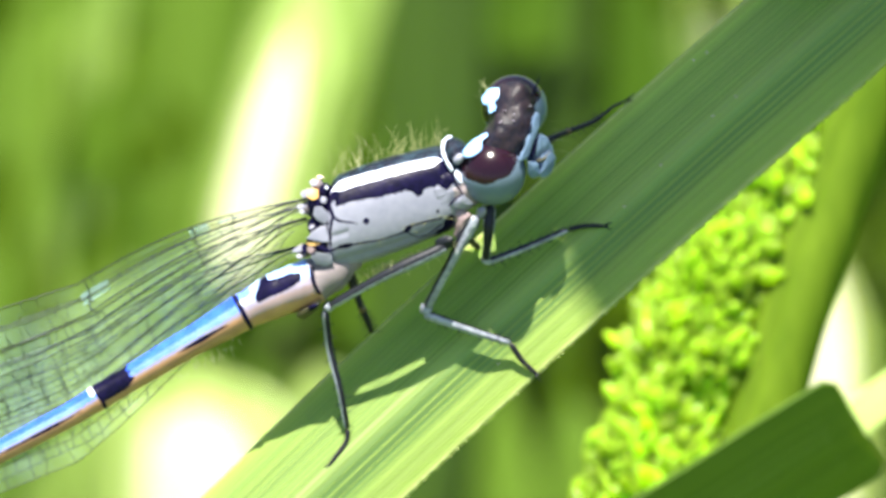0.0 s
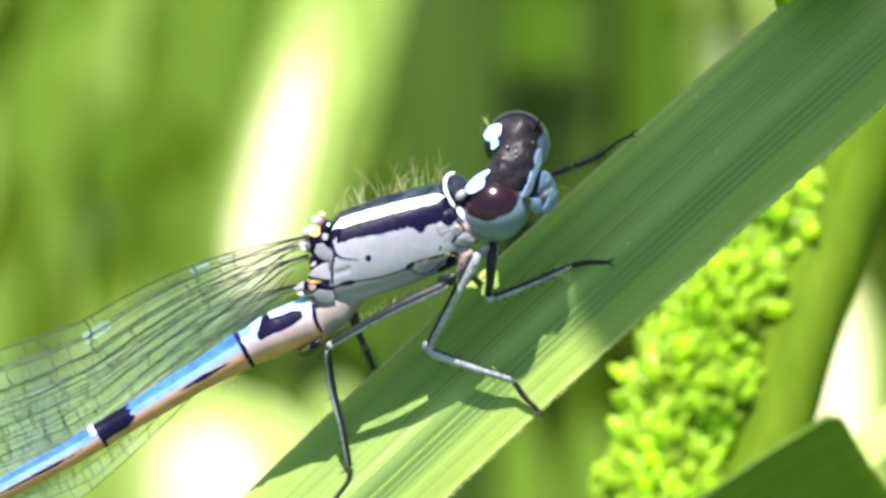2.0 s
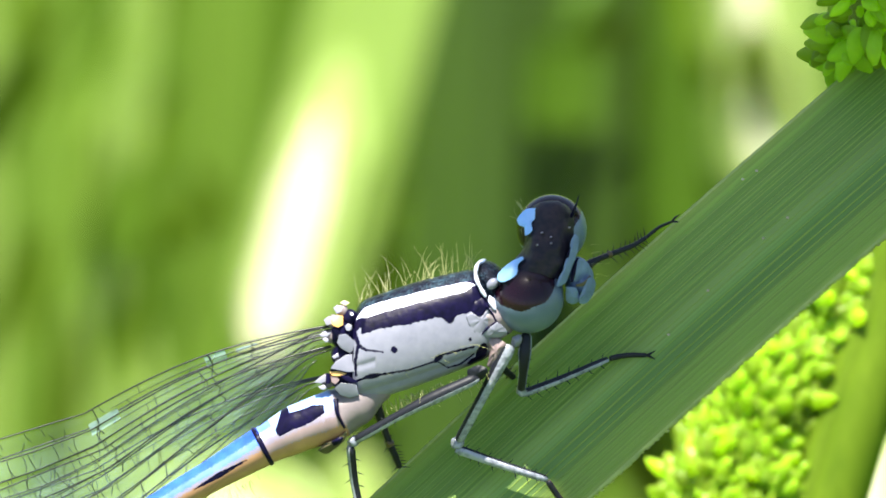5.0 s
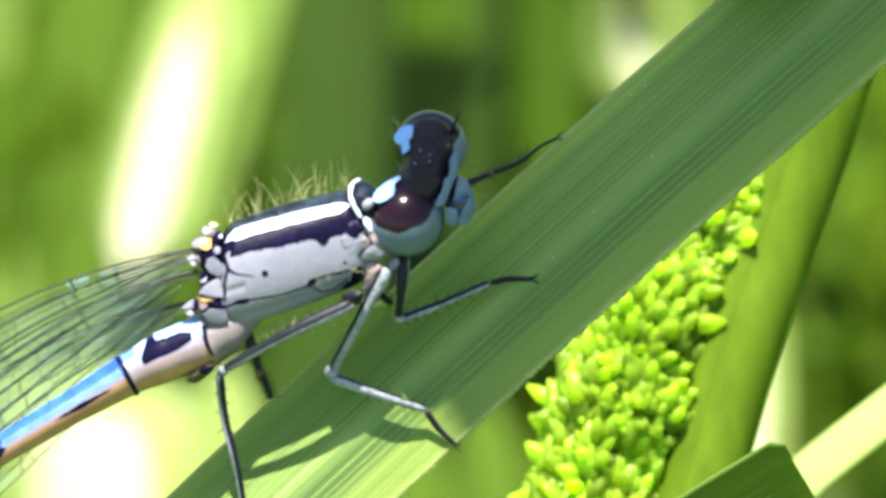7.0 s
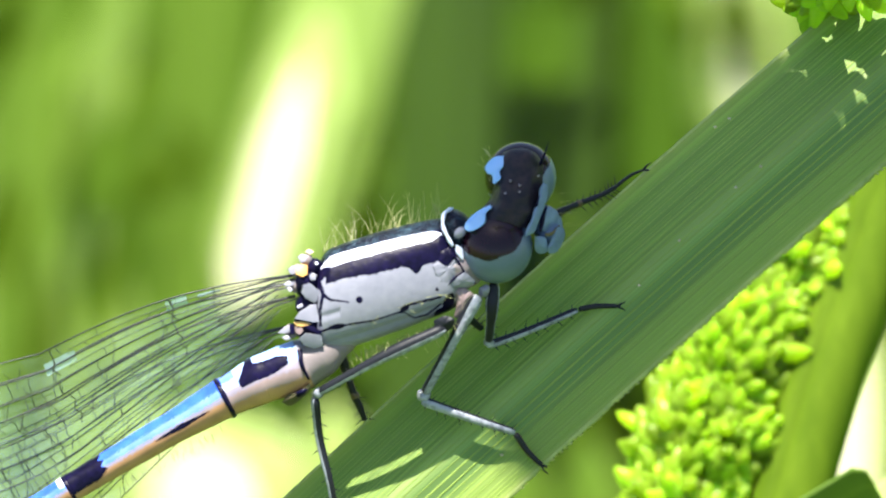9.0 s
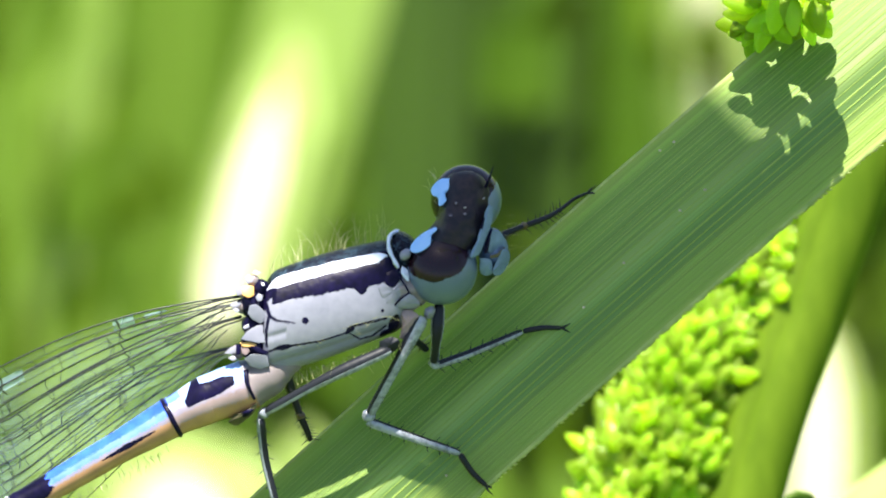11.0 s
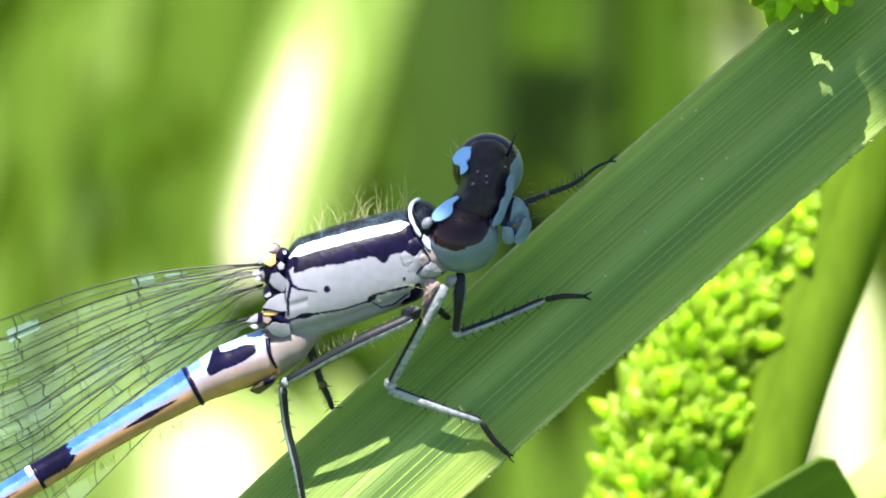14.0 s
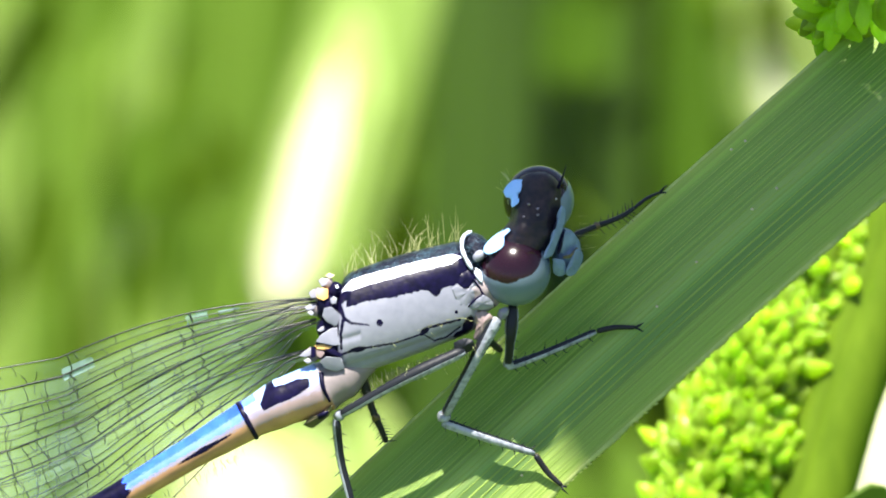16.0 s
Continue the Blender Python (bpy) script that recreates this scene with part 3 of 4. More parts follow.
def build_abdomen():
    # (from, to, kind)
    segs = [(470, 580, "first"), (334, 474, "second"), (62, 338, "third"), (-225, 58, "long"), (-470, -229, "long"), (-720, -474, "long"),
            (-850, -722, "dark"), (-930, -852, "tail"), (-985, -932, "tail"), (-1020, -987, "dark")]
    for x0, x1, kind in segs:
        bm = bmesh.new()
        n = max(40, min(220, int((x1 - x0) / 1.2)))
        pts, rad = [], []
        for i in range(n + 1):
            s = i / n
            x = x0 + (x1 - x0) * s
            y, r = abdomen_line(x)
            r *= 1 + 0.05 * math.exp(-(s / .04) ** 2) + 0.05 * math.exp(-((1 - s) / .04) ** 2) - (0.16 if i in (0, n) else 0)
            pts.append(spot(x, y, 0.15))
            rad.append((r * U, r * U))

        dice = random.Random(int(x0) + 2000)

        def paint(s, a, kind=kind, dice=dice):
            deg = math.degrees(a)
            # 90 degrees faces the lens; the back looks up
            off = abs((deg - 158 + 180) % 360 - 180)
            wob = 5 * math.sin(s * 21) + 3 * math.sin(s * 47)
            if kind == "dark":
                return 0 if off < 100 else 2
            if kind == "tail":
                return 1 if off < 110 else 2
            raw = off
            off += dice.uniform(-4, 4)
            if kind == "first":
                return 4 if off < 26 else 2
            if s < 0.035 and kind == "second":
                return 0
            if kind == "second":
                if s < .2 and off < 28:
                    return 5
                return 4 if off < 54 else 6 if off < 72 else 7 if off < 98 else 2
            if s > 0.965 and kind == "long" and off < 48:
                return 3
            if s < 0.22 + .012 * math.sin(off * .2) and off < 100 - 250 * max(0, s - 0.16):
                return 0
            if off < 40:
                return 1
            if off < 64:
                return 5
            core = raw - 80
            lo, hi = (.5, .9) if kind == "third" else (.25, .92)
            if lo < s < hi and abs(core) < 8 * math.sin(math.pi * (s - lo) / (hi - lo)) + wob * .2:
                return 0
            return 6 if off < 77 else 2

        tube(bm, pts, rad, 180, paint)
        if kind == "second":
            for f in bm.faces:
                c = f.calc_center_median()
                if c.z > .00015 and inside(784 + c.x / U, 441 - c.y / U, BOOT):
                    f.material_index = 0
        part("abdomen_segment", bm, [BLACK, BLUE, {"first": GREY_FLESH, "second": ORANGE}.get(kind, ORANGE), WHITE_BLUE, {"first": PALE}.get(kind, SKY_WHITE), LIGHT_BLUE, LILAC, FLESH], INSECT,
             "blue above, flesh-coloured below, banded black")
    # dark joint rings and the small lobe under the second segment
    for x, k in ((334, 1.10), (60, 1.05)):
        bm = bmesh.new()
        y, r = abdomen_line(x)
        d = (spot(x + 10, abdomen_line(x + 10)[0]) - spot(x - 10, abdomen_line(x - 10)[0])).normalized()
        c = spot(x, y, .15)
        tube(bm, [c - d * 5 * U, c - d * 3 * U, c + d * 3 * U, c + d * 5 * U], [r * .95 * U, r * k * U, r * k * U, r * .95 * U], 40)
        part("joint_ring", bm, BLACK, INSECT)
    plate("abdomen_lobe", [(434, 596), (446, 583), (462, 578), (476, 569), (486, 562), (481, 578), (468, 590), (450, 602)], .55, OLIVE, INSECT, 7, (0, -.5), 30, 4)
    plate("abdomen_lobe", [(458, 580), (470, 573), (480, 573), (474, 583), (462, 588)], .66, BLACK, INSECT, 4, (0, -.3), 30, 3)
    bm = bmesh.new()
    tube(bm, smooth_line([spot(466, 505, .75), spot(470, 530, .93), spot(482, 556, .8)], 6), [5.5 * U - .28 * i * U for i in range(13)], 8)
    part("abdomen_seam", bm, BLACK, INSECT)
    hair_bed("abdomen_hair", (60, 790, .15), (330, 640, .15), 50, 18, (0.3, -1), 21, INSECT, 0.45)


build_abdomen()


# ---- damselfly: legs ----
def two_tone(dark_at, half):
    return lambda s, a: 1 if abs((math.degrees(a) - dark_at + 180) % 360 - 180) < half else 0


def limb(name, line, radii, mats, parent, dark_at=90, half=50):
    bm = bmesh.new()
    pts = smooth_line([spot(*p) for p in line], 8)
    n = len(pts) - 1
    rr = []
    for i in range(n + 1):
        f = i / n * (len(radii) - 1)
        k = min(int(f), len(radii) - 2)
        rr.append((radii[k] + (radii[k + 1] - radii[k]) * (f - k)) * U)
    rr[0] *= 0.7
    rr[-1] *= 0.75
    tube(bm, pts, rr, 20, two_tone(dark_at, half))
    return part(name, bm, mats, parent)


def spines(line, count, length, parent, seed, sides=(1, -1)):
    """Bristles in two rows along a limb."""
    r = random.Random(seed)
    pts = smooth_line([spot(*p) for p in line], 8)
    bm = bmesh.new()
    for i in range(count):
        f = (i + r.random() * .6) / count * (len(pts) - 1.01)
        k = int(f)
        p = pts[k].lerp(pts[k + 1], f - k)
        d = (pts[k + 1] - pts[k]).normalized()
        out = d.cross(Vector((0, 0, 1))).normalized() * sides[i % len(sides)]
        tip = p + (out + d * 0.55 + Vector((0, 0, r.uniform(-.3, .5)))) * length * r.uniform(.7, 1.15) * U
        tube(bm, [p, p.lerp(tip, .5), tip], [1.5 * U, 1.1 * U, .3 * U], 5, caps=False)
    tagged(part("bristle", bm, LEG_DARK, parent), kind="stuff")


def build_leg(femur, tibia, tarsus, mats, dark, seed, thick=1.0, foot_mat=None, label=""):
    leg = limb("leg", femur, [11 * thick, 13 * thick, 9 * thick, 8.5 * thick], mats, INSECT, dark[0], 69 if dark[0] == 40 else 58 if dark[0] < 60 else 48)
    if label:
        leg["label"] = label
    bm = bmesh.new()
    roughen(blob(bm, spot(*femur[-1]), (Vector((10.5 * thick * U, 0, 0)), Vector((0, 10.5 * thick * U, 0)), Vector((0, 0, 10 * thick * U))), 20, 14), 3 * U, 5000)
    part("knee", bm, mats[0] if thick > .8 else LEG_BROWN, leg)
    spines(femur, 14, 13, leg, seed)
    if tibia:
        limb("tibia", tibia, [8.5 * thick, 7.5 * thick, 6.5 * thick], mats, leg, dark[1], 48 if dark[1] > 155 else 66)
        spines(tibia, 16, 17, leg, seed + 1)
    if tarsus:
        limb("tarsus", tarsus, [5.5 * thick, 5 * thick, 4 * thick], [foot_mat or LEG_DARK, LEG_DARK], leg, 90, 60)
        e = tarsus[-1]
        p = tarsus[-2]
        dx, dy = e[0] - p[0], e[1] - p[1]
        l = math.hypot(dx, dy)
        dx, dy = dx / l, dy / l
        for sgn in (1, -1):
            bm = bmesh.new()
            pts = [spot(*e), spot(e[0] + 8 * dx - 4 * sgn * dy, e[1] + 8 * dy + 4 * sgn * dx, e[2]),
                   spot(e[0] + 15 * dx - 2 * sgn * dy + 4 * sgn * dy, e[1] + 15 * dy + 8 * sgn * dx, e[2] - .05)]
            tube(bm, pts, [2.4 * U, 1.8 * U, .5 * U], 6)
            part("claw", bm, LEG_DARK, leg)
    return leg


def build_legs():
    mats = [LEG_PALE, LEG_DARK]
    # hind, middle and front leg on the near side
    build_leg([(722, 466, .75), (610, 518, .75), (497, 580, .3)], [(492, 588, .3), (500, 660, -.3), (518, 735, -.5), (532, 812, -.98)],
              [(533, 815, -1.0), (530, 838, -1.02), (510, 866, -.95), (498, 882, -.92)], mats, (40, 140), 31, 0.95, LEG_BROWN)
    build_leg([(776, 411, .54), (770, 424, .56), (735, 490, .35), (684, 584, -.46)], [(681, 594, -.5), (760, 622, -.7), (845, 650, -.97)],
              [(846, 652, -.97), (868, 684, -1.1), (893, 708, -1.15)], mats, (22, 172), 41, 1.08, LEG_BROWN)
    build_leg([(808, 386, .4), (804, 440, .35), (799, 490, -.4)], [(800, 496, -.45), (870, 470, -.85), (955, 434, -1.32)],
              [(958, 433, -1.35), (990, 427, -1.43), (1026, 427, -1.48)], mats, (92, 150), 51, 0.95)
    # coxae, where the legs leave the body
    plate("coxa", [(738, 398), (757, 396), (773, 408), (768, 424), (752, 444), (738, 446), (742, 425)], .62, FLESH, INSECT, 8, (.1, -.3), 50, 4, "pale yellowish base of a leg")
    plate("coxa", [(783, 394), (795, 389), (801, 396), (797, 407), (788, 412), (781, 406)], .60, PALE, INSECT, 8, (.1, -.3), 50, 4)
    plate("coxa", [(702, 452), (722, 444), (738, 450), (736, 464), (718, 474), (704, 468)], .80, LEG_DARK, INSECT, 6, (.1, -.3), 50, 4)
    # the far side
    build_leg([(538, 508, -.5), (548, 545, -.7), (562, 585, -.9)], [(562, 585, -.9), (572, 606, -1.1), (580, 628, -1.4)], None,
              [LEG_BROWN, LEG_DARK], (90, 90), 61, 0.75)
    build_leg([(905, 275, -.4), (930, 258, -.7), (958, 246, -1.0)], [(958, 246, -1.0), (1000, 230, -1.4), (1025, 215, -1.7)],
              [(1025, 215, -1.7), (1048, 197, -2.0), (1072, 186, -2.4)], [LEG_BROWN, LEG_DARK], (90, 90), 71, 0.6)
    build_leg([(742, 420, -.6), (765, 448, -1.5), (790, 470, -2.5)], [(790, 470, -2.5), (830, 520, -2.7), (860, 560, -2.6)], None,
              [LEG_BROWN, LEG_DARK], (90, 90), 81, 0.7)


build_legs()


# ---- damselfly: wings ----
def build_wing(root, turn, tilt, seed, hind=False, glinting=()):
    """One wing in its own space: x along it, y towards its trailing edge; hinged at the origin."""
    r = random.Random(seed)
    length = 1180 if not hind else 1120
    broad = 205 if not hind else 225

    def lead(s):
        return (26 * math.sin(math.pi * s / .4) if s < .4 else 12 * math.sin(math.pi * (s - .4) / .6)) - 34 * max(0, s - 0.8) ** 1.3 * 6

    def width(s):
        w = 14 + (broad - 14) * min(1, max(0, (s - 0.04) / 0.45)) ** 0.8
        return w * (1 if s < 0.72 else math.sqrt(max(0, 1 - ((s - 0.72) / 0.285) ** 2)))

    def place(s, f, lift=0.0):
        f += 0.007 * math.sin(s * 9 + f * 20) * math.sin(math.pi * f) * min(1, s * 5)
        ripple = 1.2 * math.sin(f * 22) * min(1, s * 6)
        return Vector((-s * length, lead(s) * (1 - .8 * f) - width(s) * f, ripple + lift)) * U

    wing_pose = Matrix.Translation(spot(*root)) @ Matrix.Rotation(radians(turn), 4, "Z") @ Matrix.Rotation(radians(tilt), 4, "X")
    bm = bmesh.new()
    grid = [[bm.verts.new(place(i / 60, j / 16)) for j in range(17)] for i in range(61)]
    for i in range(60):
        for j in range(16):
            try:
                f = bm.faces.new((grid[i][j], grid[i + 1][j], grid[i + 1][j + 1], grid[i][j + 1]))
                f.material_index = int(any(a <= i < b and c <= j < d for a, b, c, d in glinting))
            except ValueError:
                pass
    wing = part("wing", bm, [FILM, FILM_CELL], INSECT, "clear folded wing with dark veins")
    wing.visible_shadow = False
    # long veins
    fs = [0.0, 0.10, 0.19, 0.36, 0.50, 0.64, 0.80, 1.0]
    starts = [0.0, 0.0, 0.0, 0.12, 0.0, 0.22, 0.05, 0.03]
    ends = [1, .36, 1, .97, .9, .85, .7, 1]
    for f, s0, s1 in zip(fs, starts, ends):
        bm = bmesh.new()
        n = 60
        pts = []
        for i in range(n + 1):
            s = s0 + (s1 - s0) * i / n
            pts.append(place(s, f, 1.0))
        t = 1.35 if f in (0.0, 0.19, 0.5) else .8
        tube(bm, pts, [t * U * (1.2 - 0.5 * i / n) for i in range(n + 1)], 6)
        part("vein", bm, VEIN, wing)
    # cross veins, sparse by the root and closer outwards
    bm = bmesh.new()
    for s, f1 in ((.125, .19), (.192, .36), (.385, .30)):
        pts = [place(s + .004 * math.sin(9 * k + seed), f1 * k / 4, 1.0) for k in range(5)]
        tube(bm, pts, [1.15 * U] * 5, 5, caps=False)
    for j in range(len(fs) - 1):
        s = 0.15 + r.random() * 0.08
        while s < min(0.97, max(ends[j], ends[j + 1])):
            if s > max(starts[j], starts[j + 1]):
                skew = r.uniform(-.010, .012)
                a, b = place(s, fs[j], 1.0), place(s + skew, fs[j + 1], 1.0)
                m = a.lerp(b, 0.5) + Vector((r.uniform(-3.5, 3.5) * U, 0, 0))
                tube(bm, [a, m, b], [.75 * U] * 3, 5, caps=False)
            s += (0.085 if s < .38 else 0.034) * r.uniform(.6, 1.4)
    tagged(part("venation", bm, VEIN, wing), kind="stuff")
    bm = bmesh.new()
    blob(bm, place(0.86, 0.05, 1.0), (Vector((26 * U, 0, 0)), Vector((0, 9 * U, 0)), Vector((0, 0, 3 * U))), 12, 8)
    part("wing_mark", bm, VEIN, wing)
    wing.matrix_basis = wing_pose
    return wing, (root, turn, tilt)


WINGS = [build_wing((460, 371, .55), 12.2, 14, 101, False, ((10, 12, 0, 3), (7, 9, 1, 2), (21, 24, 2, 4))), build_wing((458, 384, -.25), 15, -8, 102),
         build_wing((458, 408, .6), 23.5, 16, 103, True), build_wing((446, 462, -.25), 24, -10, 104, True)]


# ---- grass blade under the insect ----
def sag(c):
    """How the leaf's face falls away beside its midline."""
    return 1.9 * min(.38, max(0, c - .12)) + .25 * max(0, c - .5)


def ribbon(bm, line, widths, folds, across=24, side_dir=None, thick=0.12, ridge=0.0, jag=0.0, seed=0, edge=None, ridges=14, lean=0.0):
    """A leaf along line: widths and folds at each of its points, with real thickness; a UV map runs across and along."""
    r = random.Random(seed)
    uv = bm.loops.layers.uv.verify()
    front, back = [], []
    run = [0.0]
    for a, b in zip(line, line[1:]):
        run.append(run[-1] + (b - a).length)
    for i, p in enumerate(line):
        d = (line[min(i + 1, len(line) - 1)] - line[max(i - 1, 0)]).normalized()
        side = side_dir(i) if callable(side_dir) else side_dir
        side = (side - d * side.dot(d)).normalized()
        nrm = side.cross(d).normalized()
        fr, bk = [], []
        for k in range(across + 1):
            c = 2 * k / across - 1
            w = widths[i] / 2
            edge_jag = (r.random() * jag * (1 if c > 0 else .15) if abs(c) == 1 else 0)
            h = -folds[i] * abs(c) * w + folds[i] * w * 0.5
            h -= lean * sag(c) * w
            h += ridge * math.sin(c * ridges * math.pi) * (1 - c * c * .3) - (ridge * 3 * math.exp(-(c / 0.06) ** 2))
            q = p + side * (c * w + math.copysign(edge_jag, c)) + nrm * h
            fr.append(bm.verts.new(q))
            bk.append(bm.verts.new(q - nrm * thick * (1.25 - abs(c)) if abs(c) < 1 else q - nrm * thick * .25))
        front.append(fr), back.append(bk)

    def quad(vs, ij, m=0):
        f = bm.faces.new(vs)
        f.material_index = m
        for loop, (i, k) in zip(f.loops, ij):
            loop[uv].uv = (k / across, run[i] * 60)

    for i in range(len(line) - 1):
        for k in range(across):
            m = 1 if edge and k in (0, across - 1) else 0
            quad((front[i][k], front[i][k + 1], front[i + 1][k + 1], front[i + 1][k]), ((i, k), (i, k + 1), (i + 1, k + 1), (i + 1, k)), m)
            quad((back[i][k], back[i + 1][k], back[i + 1][k + 1], back[i][k + 1]), ((i, k), (i + 1, k), (i + 1, k + 1), (i, k + 1)), m)
        for k in (0, across):
            quad((front[i][k], front[i + 1][k], back[i + 1][k], back[i][k]), ((i, k), (i + 1, k), (i + 1, k), (i, k)), 1 if edge else 0)
    bmesh.ops.recalc_face_normals(bm, faces=bm.faces[:])


def world_spot(x, y, w):
    return FIELD @ spot(x, y, w)


def build_main_blade():
    ctrl = [Vector((-0.42, -0.05, 0.0)), Vector((-0.30, -0.03, 0.40)), Vector((-0.17, -0.015, 0.67)), Vector((-0.07, -0.004, 0.82)), world_spot(-316, 1593, .48), world_spot(133, 1228, -.37),
            world_spot(520, 863, -1.03), world_spot(837, 572, -1.52), world_spot(1172, 274, -1.88), world_spot(1440, 42, -2.33), world_spot(1905, -362, -4.1),
            world_spot(2600, -1000, -9), world_spot(4200, -2200, -30), world_spot(6200, -3200, -70), world_spot(8200, -3500, -120)]
    line = smooth_line(ctrl, 40)
    n = len(line) - 1
    widths, folds = [], []
    for i in range(n + 1):
        s = i / n
        w = 276 * U
        if s > 0.7:
            w *= max(0.02, 1 - ((s - 0.7) / 0.3) ** 1.6)
        if s < 0.2:
            w *= 0.6 + 2 * s
        widths.append(w)
        folds.append(0.10)
    side = FIELD.to_3x3() @ Vector((0.69, -0.73, 0.33))
    root = new("broad_grass")
    root.empty_display_size = 0.01
    root.location = ctrl[0]
    tagged(root, "broad ribbed green grass leaf with a finely toothed edge", "grass leaf")
    line = [p - ctrl[0] for p in line]
    bm = bmesh.new()
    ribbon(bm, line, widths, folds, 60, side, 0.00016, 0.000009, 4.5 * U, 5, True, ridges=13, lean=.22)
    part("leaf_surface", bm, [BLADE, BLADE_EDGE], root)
    # raised pale veins that run the length of the leaf
    r = random.Random(9)
    for c in [-.93, -.86, -.79, -.73, -.66, -.61, -.56, -.51, -.47, -.40, -.33, -.28, -.24, -.17, -.1, -.04, 0.06, .12, .22, .31, .40, .47, .55, .62, .7, .78, .83, .88, .93]:
        bm = bmesh.new()
        pts = []
        for i in range(0, len(line), 4):
            d = (line[min(i + 1, n)] - line[max(i - 1, 0)]).normalized()
            sd = (side - d * side.dot(d)).normalized()
            nrm = sd.cross(d).normalized()
            w = widths[i] / 2
            pts.append(line[i] + sd * c * w + nrm * (folds[i] * w * (.5 - abs(c)) - .22 * sag(c) * w + 0.000002))
        t = r.uniform(.5, 1.7)
        tube(bm, pts, [(t * U, t * .3 * U)] * len(pts), 6, up=FIELD.to_3x3() @ Vector((0, 0, 1)))
        part("leaf_vein", bm, BLADE_VEIN, root)
    # fine pale teeth along the lower margin
    bm = bmesh.new()
    for i in range(170, 405):
        d = (line[i + 1] - line[i - 1]).normalized()
        sd = (side - d * side.dot(d)).normalized()
        nrm = sd.cross(d).normalized()
        w = widths[i] / 2
        p = line[i] + sd * (w + .5 * U) + nrm * (-.5 * folds[i] * w - .22 * sag(1) * w - 3 * U)
        t = r.uniform(2.4, 4.8) * U
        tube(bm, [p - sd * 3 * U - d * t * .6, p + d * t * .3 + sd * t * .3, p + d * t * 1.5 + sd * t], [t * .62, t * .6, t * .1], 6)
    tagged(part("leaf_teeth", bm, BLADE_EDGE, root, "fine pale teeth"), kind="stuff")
    # specks of dust and pollen
    for x, y in ((1236, 217), (1136, 311), (1065, 390), (1200, 110), (1225, 95), (822, 690), (1280, 180), (700, 800)):
        bm = bmesh.new()
        lie = -1.48 + 0.33 * UNIT * (0.69 * (x - 1036) + 0.73 * (y - 432)) / 1.05
        blob(bm, spot(x, y, lie), (Vector((3 * U, 0, 0)), Vector((0, 2.4 * U, 0)), Vector((0, 0, 2.4 * U))), 8, 6)
        ob = part("speck", bm, CREAM, root)
        ob.matrix_basis = Matrix.Translation(-ctrl[0]) @ FIELD
    return root


build_main_blade()


# ---- flowering grass spike behind the blade ----
def husk_mesh(blunt=False):
    bm = bmesh.new()
    rings = []
    for i in range(7):
        s = i / 6
        rad = 0.29 * math.sin(math.pi * min(1, s * 0.92 + 0.05)) ** 0.75 * (1.15 - .4 * s)
        if blunt:
            rad = 0.30 * math.sin(math.pi * (.06 + .87 * s)) ** .7 * (1.2 - .45 * s)
        rings.append([bm.verts.new((rad * math.cos(2 * math.pi * k / 8) * 1.1, rad * math.sin(2 * math.pi * k / 8) * (0.8 if k % 4 else 0.95), s))
                      for k in range(8)])
    for a, b in zip(rings, rings[1:]):
        for k in range(8):
            bm.faces.new((a[k], a[(k + 1) % 8], b[(k + 1) % 8], b[k]))
    bm.faces.new(rings[0][::-1]), bm.faces.new(rings[-1])
    for f in bm.faces:
        f.smooth = True
    me = bpy.data.meshes.new("husk")
    bm.to_mesh(me)
    bm.free()
    me.materials.append(HUSK)
    return me


HUSK_MESH = husk_mesh()
POD_MESH = husk_mesh(True)


